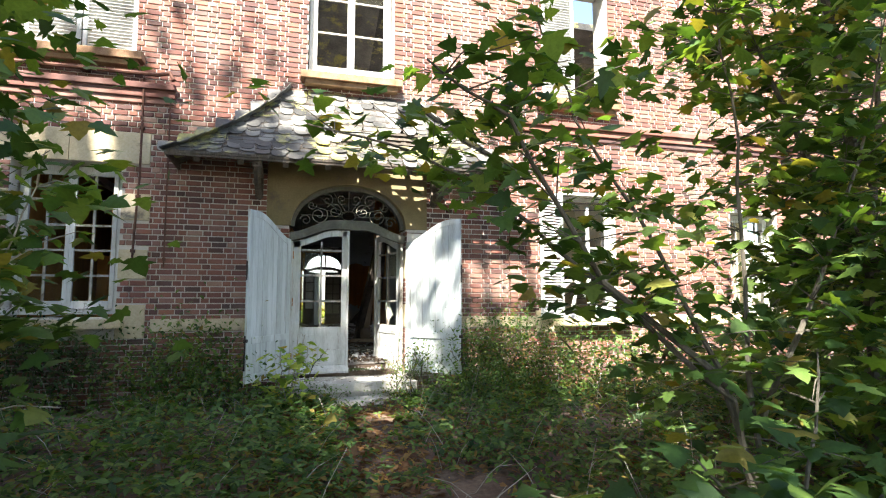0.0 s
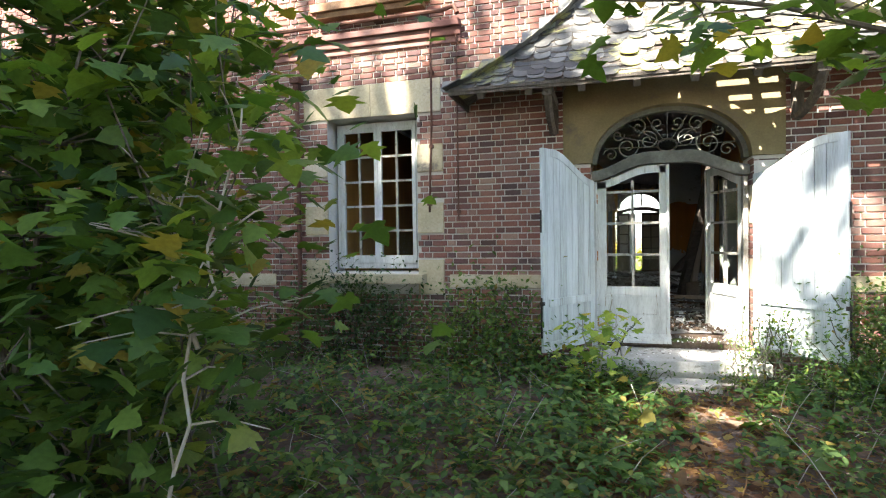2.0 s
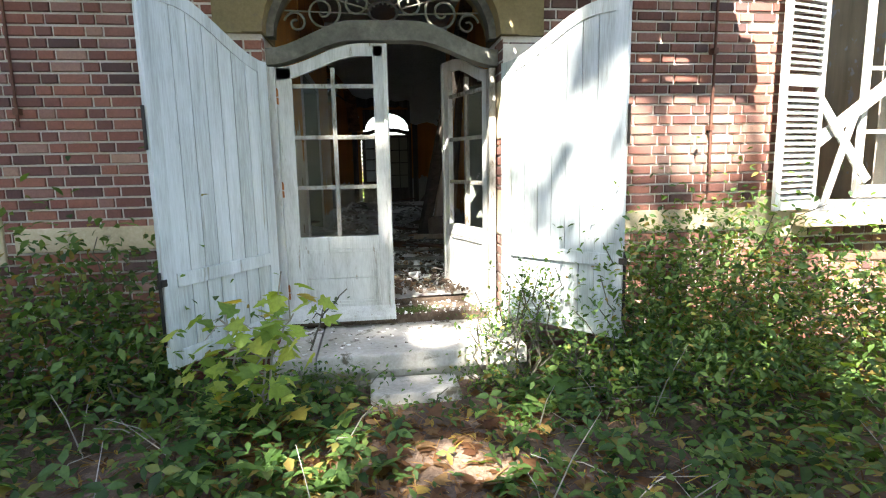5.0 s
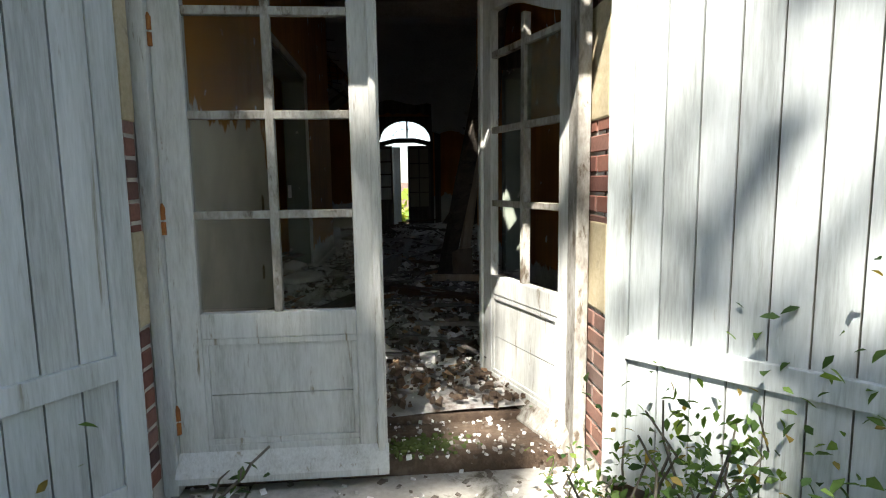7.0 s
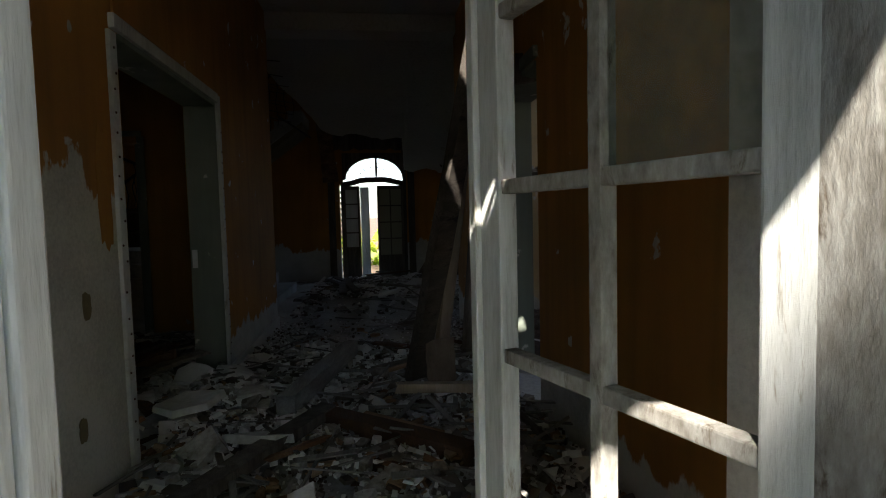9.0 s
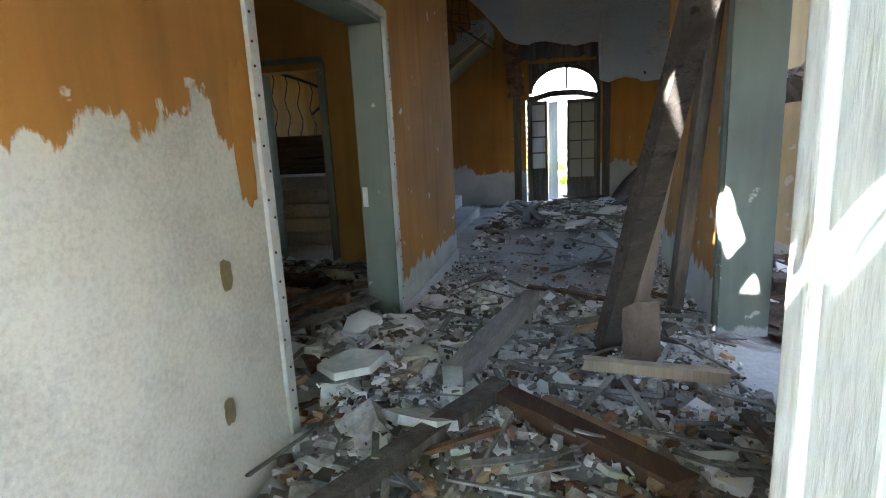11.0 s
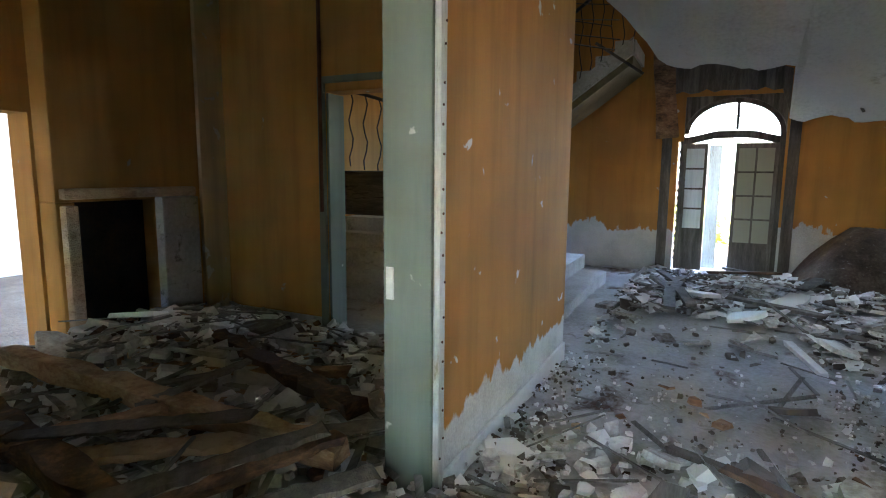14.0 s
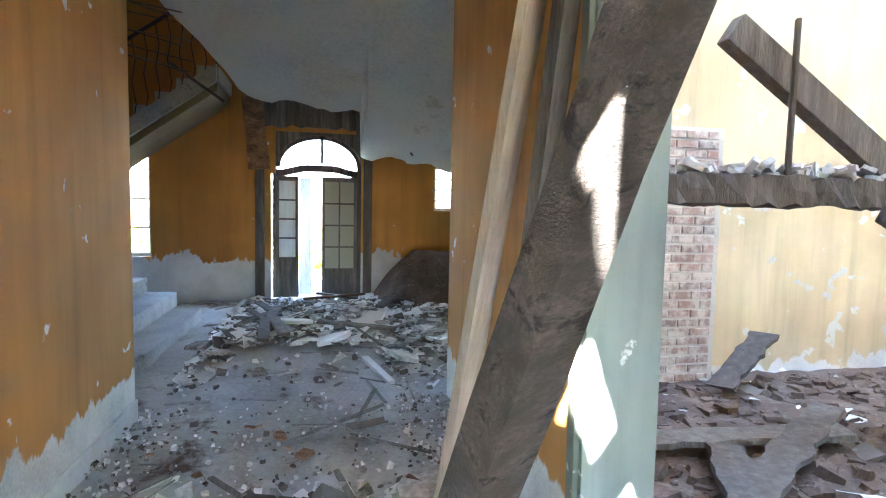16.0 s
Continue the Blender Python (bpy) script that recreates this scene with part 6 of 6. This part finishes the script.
# the maple that hangs over the path, and its neighbours
spray_tree("maple_tree", None, [
    [(2.45, 3.1, 0.3), (2.3, 3.15, 1.1), (1.6, 3.35, 1.75), (0.75, 3.6, 2.55), (0.2, 3.75, 2.85), (-0.55, 3.8, 3.0)],
    [(2.45, 3.1, 0.5), (2.25, 3.2, 1.3), (1.9, 3.4, 2.2), (1.45, 3.7, 3.2), (1.2, 3.8, 4.0)],
    [(2.5, 3.1, 0.3), (2.5, 3.2, 1.6), (2.6, 3.3, 3.0), (2.5, 3.4, 4.4)],
    [(2.45, 3.1, 0.9), (2.9, 3.0, 1.8), (3.4, 3.0, 2.8), (3.6, 2.9, 3.8)],
    [(2.3, 3.15, 1.2), (1.3, 3.1, 1.9), (0.6, 3.0, 2.9), (0.1, 3.0, 3.2)],
], 0.14, 8, BARK, LEAF_MAPLE, "young maple with spreading leafy branches over the path", 51, PALM, 0.6, 34, 0.022)
spray_tree("maple_tree", None, [
    [(1.5, 2.0, 0.3), (1.4, 2.1, 0.8), (1.2, 2.2, 1.05)], [(1.5, 2.0, 0.4), (1.0, 2.1, 0.75), (0.5, 2.3, 0.92)], [(1.5, 2.0, 0.4), (1.9, 2.2, 1.0), (2.2, 2.4, 1.5)], [(1.5, 2.0, 0.3), (1.5, 1.7, 0.8), (1.4, 1.5, 1.1)], [(1.5, 2.0, 0.3), (1.2, 1.7, 0.7), (0.9, 1.5, 0.8)],
], 0.17, 5, BARK, LEAF_MAPLE, "low maple shoots with large leaves beside the path", 52, PALM, 0.35, 9, 0.014, 0.85)
spray_tree("maple_tree", None, [
    [(4.2, 3.6, 0.3), (4.2, 3.6, 2.2), (4.1, 3.7, 4.2), (4.0, 3.8, 6.2)], [(4.2, 3.6, 1.8), (3.5, 3.5, 3.0), (3.0, 3.6, 4.2)], [(4.2, 3.6, 2.2), (4.9, 3.9, 3.6), (5.4, 4.1, 5.0)], [(4.2, 3.6, 1.4), (3.7, 3.2, 2.0), (3.2, 2.9, 2.3)], [(4.2, 3.6, 3.0), (3.4, 3.2, 4.4), (2.4, 3.0, 5.2)],
], 0.14, 9, BARK, LEAF_MAPLE, "tall dense maple beside the path", 53, PALM, 0.8, 60, 0.05)
spray_tree("maple_tree", None, [
    [(-2.24, 3.05, 0.3), (-2.17, 3.05, 0.9), (-2.05, 3.08, 1.6), (-1.98, 3.10, 1.95), (-1.9, 3.2, 2.5)], [(-2.05, 3.08, 1.55), (-2.2, 3.15, 1.85), (-2.35, 3.3, 2.2)],
], 0.12, 8, PALEBARK, LEAF_MAPLE, "pale-stemmed maple sapling at the edge of the clearing", 54, PALM, 0.4, 16, 0.007)
spray_tree("maple_tree", None, [
    [(-3.6, 3.4, 0.3), (-3.5, 3.4, 1.5), (-3.3, 3.5, 2.8), (-3.2, 3.6, 4.0)], [(-3.5, 3.4, 1.2), (-3.0, 3.2, 2.0), (-2.6, 3.1, 2.8)], [(-3.5, 3.4, 1.0), (-3.9, 3.6, 2.2), (-4.2, 3.9, 3.4)], [(-3.4, 3.5, 1.8), (-3.1, 4.0, 2.6), (-2.9, 4.4, 3.4)],
], 0.13, 7, BARK, LEAF_MAPLE, "dense maple at the edge of the clearing", 55, PALM, 0.7, 60, 0.016)
spray_tree("maple_tree", None, [
    [(-6.0, 6.2, 0.3), (-5.9, 6.2, 2.0), (-5.8, 6.2, 4.4)], [(-6.0, 6.2, 1.0), (-5.3, 6.0, 2.0), (-4.9, 5.9, 3.0)], [(-6.0, 6.2, 0.8), (-6.7, 6.0, 2.2), (-7.2, 5.8, 3.6)], [(-5.9, 6.2, 0.6), (-5.2, 5.8, 1.1), (-4.8, 5.6, 1.4)],
], 0.12, 8, BARK, LEAF_MAPLE, "dense young maple in front of the wall", 56, PALM, 0.8, 60, 0.03)


# tall trees added behind the path, out of view, to shade the clearing
def shade_tree(x, y, h, z0, spread, n, seed, label="unseen tall maple, its broad crown added for shade"):
    rnd = random.Random(seed)
    rg = np.random.default_rng(seed)
    t = thing("shade_tree", pose(0, 0, 0), label, "tree", "tall trees")
    bm = bmesh.new()
    tube(bm, [(x + rnd.gauss(0, 0.08) * i, y + rnd.gauss(0, 0.08) * i, 0.2 + (h - 1) * i / 6) for i in range(7)], [0.24 * (1 - i / 7) + 0.02 for i in range(7)], 9)
    cs = []
    for k in range(46):
        a, zz = rnd.uniform(0, 6.3), rnd.uniform(z0, h)
        f = 1 - 0.55 * ((zz - z0) / (h - z0)) ** 2
        r = spread * f * rnd.uniform(0.3, 1.0)
        c = (x + r * math.cos(a), y + r * math.sin(a), zz)
        branch(bm, (x, y, max(1.5, zz - 1.4)), c, 0.06, 0.012, rnd, 0.15)
        cs.append(cluster(c, (0.75, 0.75, 0.42), n // 46, rg))
    part("trunk", bm, BARK, t)
    c = np.concatenate(cs)
    part("crown", leaf_mesh("crown", PALM, c, rg.uniform(0.7, 1.3, len(c)) * 0.24, LEAF_MAPLE, rg, 0.6), LEAF_MAPLE, t)


shade_tree(-5.9, 1.2, 7.0, 2.5, 1.6, 4600, 69, "bushy maple at the edge of the clearing")
# heights and leaf counts set by where shade must fall on the front
shade_tree(-10.4, -5.0, 20.3, 5.5, 2.4, 12500, 61)
shade_tree(-13.2, -4.5, 19.8, 6.0, 2.8, 10000, 62)
shade_tree(-7.35, -5.2, 20.2, 6.0, 1.55, 12500, 67)
shade_tree(-3.2, -5.0, 19.6, 5.5, 1.3, 2400, 63)
shade_tree(-5.4, -3.6, 13.0, 4.5, 1.6, 3600, 65)
shade_tree(1.4, -5.0, 16.0, 6.0, 2.6, 4400, 64)
shade_tree(6.0, -4.6, 15.0, 5.0, 3.0, 4600, 68)
bush("wild_hedge", [((-6.5, 3.5, 1.6), (0.8, 1.0, 0.9), 1.0), ((-5.6, 1.6, 1.4), (0.9, 0.8, 0.8), 1.0), ((-8.0, 5.0, 2.2), (1.0, 1.2, 1.3), 1.3), ((-4.6, 4.6, 1.0), (0.5, 0.6, 0.5), 0.6), ((-5.0, 0.0, 1.5), (0.9, 0.8, 0.8), 0.9)], 1500, 0.13, LEAF_MAPLE, "dense wild shrubs at the edge of the clearing", 36, PALM, 0.6)
bush("wild_hedge", [((6.3, 4.6, 1.8), (0.8, 1.0, 1.0), 1.2), ((6.0, 2.6, 1.8), (0.9, 0.8, 1.0), 1.2), ((8.5, 5.0, 2.4), (1.0, 1.2, 1.4), 1.3), ((4.6, 4.4, 1.0), (0.6, 0.6, 0.5), 0.8), ((3.4, 2.4, 1.0), (0.5, 0.5, 0.4), 0.8)], 1500, 0.13, LEAF_MAPLE, "dense wild shrubs at the edge of the clearing", 37, PALM, 0.6)

# garden behind the house
rg = np.random.default_rng(77)
hedge = np.concatenate([cluster((x, 27 + 2 * math.sin(x), 0.9), (1.6, 0.8, 0.35), 200, rg) for x in range(-12, 16, 3)])
tagged(part("garden_hedge", leaf_mesh("garden_hedge", PALM, hedge, rg.uniform(0.2, 0.4, len(hedge)), LEAF_YELLOW, rg, 0.5), LEAF_YELLOW), "sunny hedge in the garden behind the house", "hedge", "", "stuff")

# ---- bricks ----
def brick_mesh(w):
    bm = bmesh.new()
    a = [bm.verts.new((x, 0.014, z)) for x, z in ((0, 0), (w, 0), (w, 0.060), (0, 0.060))]
    b = [bm.verts.new((x, 0, z)) for x, z in ((0.004, 0.004), (w - 0.004, 0.004), (w - 0.004, 0.056), (0.004, 0.056))]
    bm.faces.new(b)
    for i in range(4):
        bm.faces.new((a[i], a[(i + 1) % 4], b[(i + 1) % 4], b[i]))
    return bm


BRICKS = {w: mesh_of("brick", brick_mesh(w), BRICK) for w in (0.182, 0.098)}
LIMED_BRICKS = {w: mesh_of("brick", brick_mesh(w), LIMED) for w in (0.182, 0.098)}
BLOCKED = HOLES + [(-4.29, -2.42, 3.53, 3.94), (CX - 1.12, CX + 1.12, 2.80, 3.70), (-4.29, -2.40, 1.30, 1.72), (-4.29, -2.40, 2.05, 2.42), (-4.29, -2.40, 2.80, 3.14)]
verts, faces = [], []
rb = random.Random(2)
z, row = 0.42, 0
while z < ZT - 0.08:
    x, k = X0 - (0.15 if row % 2 else 0.0), row % 2
    while x < X1:
        w = 0.182 if k % 2 == 0 else 0.098
        a, b = max(x, X0), min(x + w, X1)
        cut = [h for h in BLOCKED if h[0] < b and h[1] > a and h[2] < z + 0.06 and h[3] > z + 0.002]
        for h in cut:
            if h[0] > a + 0.03:
                b = min(b, h[0] - 0.002)
            elif h[1] < b - 0.03:
                a = max(a, h[1] + 0.002)
            else:
                b = a
        if b - a > 0.03:
            d = rb.uniform(-0.003, 0.003)
            whole = abs((b - a) - w) < 1e-6
            if whole and 1.54 < z < 2.9 and (1.0 < x < 2.75 or -1.45 < x < -0.9):
                part("brick", BRICKS[w], BRICK, front, "", Matrix.Translation((x, 7.750 + d, z)))
            else:
                n = len(verts)
                verts += [(a, 7.766, z), (b, 7.766, z), (b, 7.766, z + 0.060), (a, 7.766, z + 0.060), (a + 0.004, 7.75 + d, z + 0.004), (b - 0.004, 7.75 + d, z + 0.004), (b - 0.004, 7.75 + d, z + 0.056), (a + 0.004, 7.75 + d, z + 0.056)]
                faces += [(n + 4, n + 5, n + 6, n + 7)] + [(n + i, n + (i + 1) % 4, n + 4 + (i + 1) % 4, n + 4 + i) for i in range(4)]
        x += w + 0.011
        k += 1
    z += 0.0735
    row += 1
me = bpy.data.meshes.new("brickwork")
me.from_pydata(verts, [], faces)
me.materials.append(BRICK)
bw = part("brickwork", me, BRICK, front)
bw["kind"] = "stuff"
# reveals of the entrance, and the stripped pier
verts, faces = [], []


def reveal(xf, side, y0, y1, z0, z1):
    z, r = z0, 0
    while z < z1:
        y = y0 - (0.09 if r % 2 else 0)
        while y < y1:
            a, b = max(y, y0), min(y + 0.2, y1)
            if b - a > 0.02:
                n = len(verts)
                xo, xi = xf, xf - side * 0.005
                verts.extend([(xo, a, z), (xo, b, z), (xo, b, z + 0.060), (xo, a, z + 0.060), (xi, a + 0.004, z + 0.004), (xi, b - 0.004, z + 0.004), (xi, b - 0.004, z + 0.056), (xi, a + 0.004, z + 0.056)])
                faces.extend([(n + 4, n + 5, n + 6, n + 7)] + [(n + i, n + (i + 1) % 4, n + 4 + (i + 1) % 4, n + 4 + i) for i in range(4)])
            y += 0.211
        z += 0.0735
        r += 1


reveal(-0.6595, -1, 7.752, 7.825, 0.8, 2.75)
reveal(0.9795, 1, 7.715, 7.96, 0.8, 2.75)
me = bpy.data.meshes.new("reveal_bricks")
me.from_pydata(verts, [], faces)
me.materials.append(BRICK)
bw = part("reveal_bricks", me, BRICK, front)
bw["kind"] = "stuff"
z, row = 0.9, 0
while z < 2.84:
    x = 2.955 + (0.0 if row % 2 else -0.11)
    while x < 3.56:
        w = 0.182
        if x >= 2.95 and x + w <= 3.57:
            part("brick", LIMED_BRICKS[w], LIMED, ruin_pier, "", Matrix.Translation((x, 13.708 + rb.uniform(-0.003, 0.004), z)))
        elif x < 2.95:
            part("brick", LIMED_BRICKS[0.098], LIMED, ruin_pier, "", Matrix.Translation((2.955, 13.708, z)))
        else:
            part("brick", LIMED_BRICKS[0.098], LIMED, ruin_pier, "", Matrix.Translation((x, 13.708, z))) if x + 0.098 <= 3.57 else None
        x += w + 0.011
    z += 0.0735
    row += 1
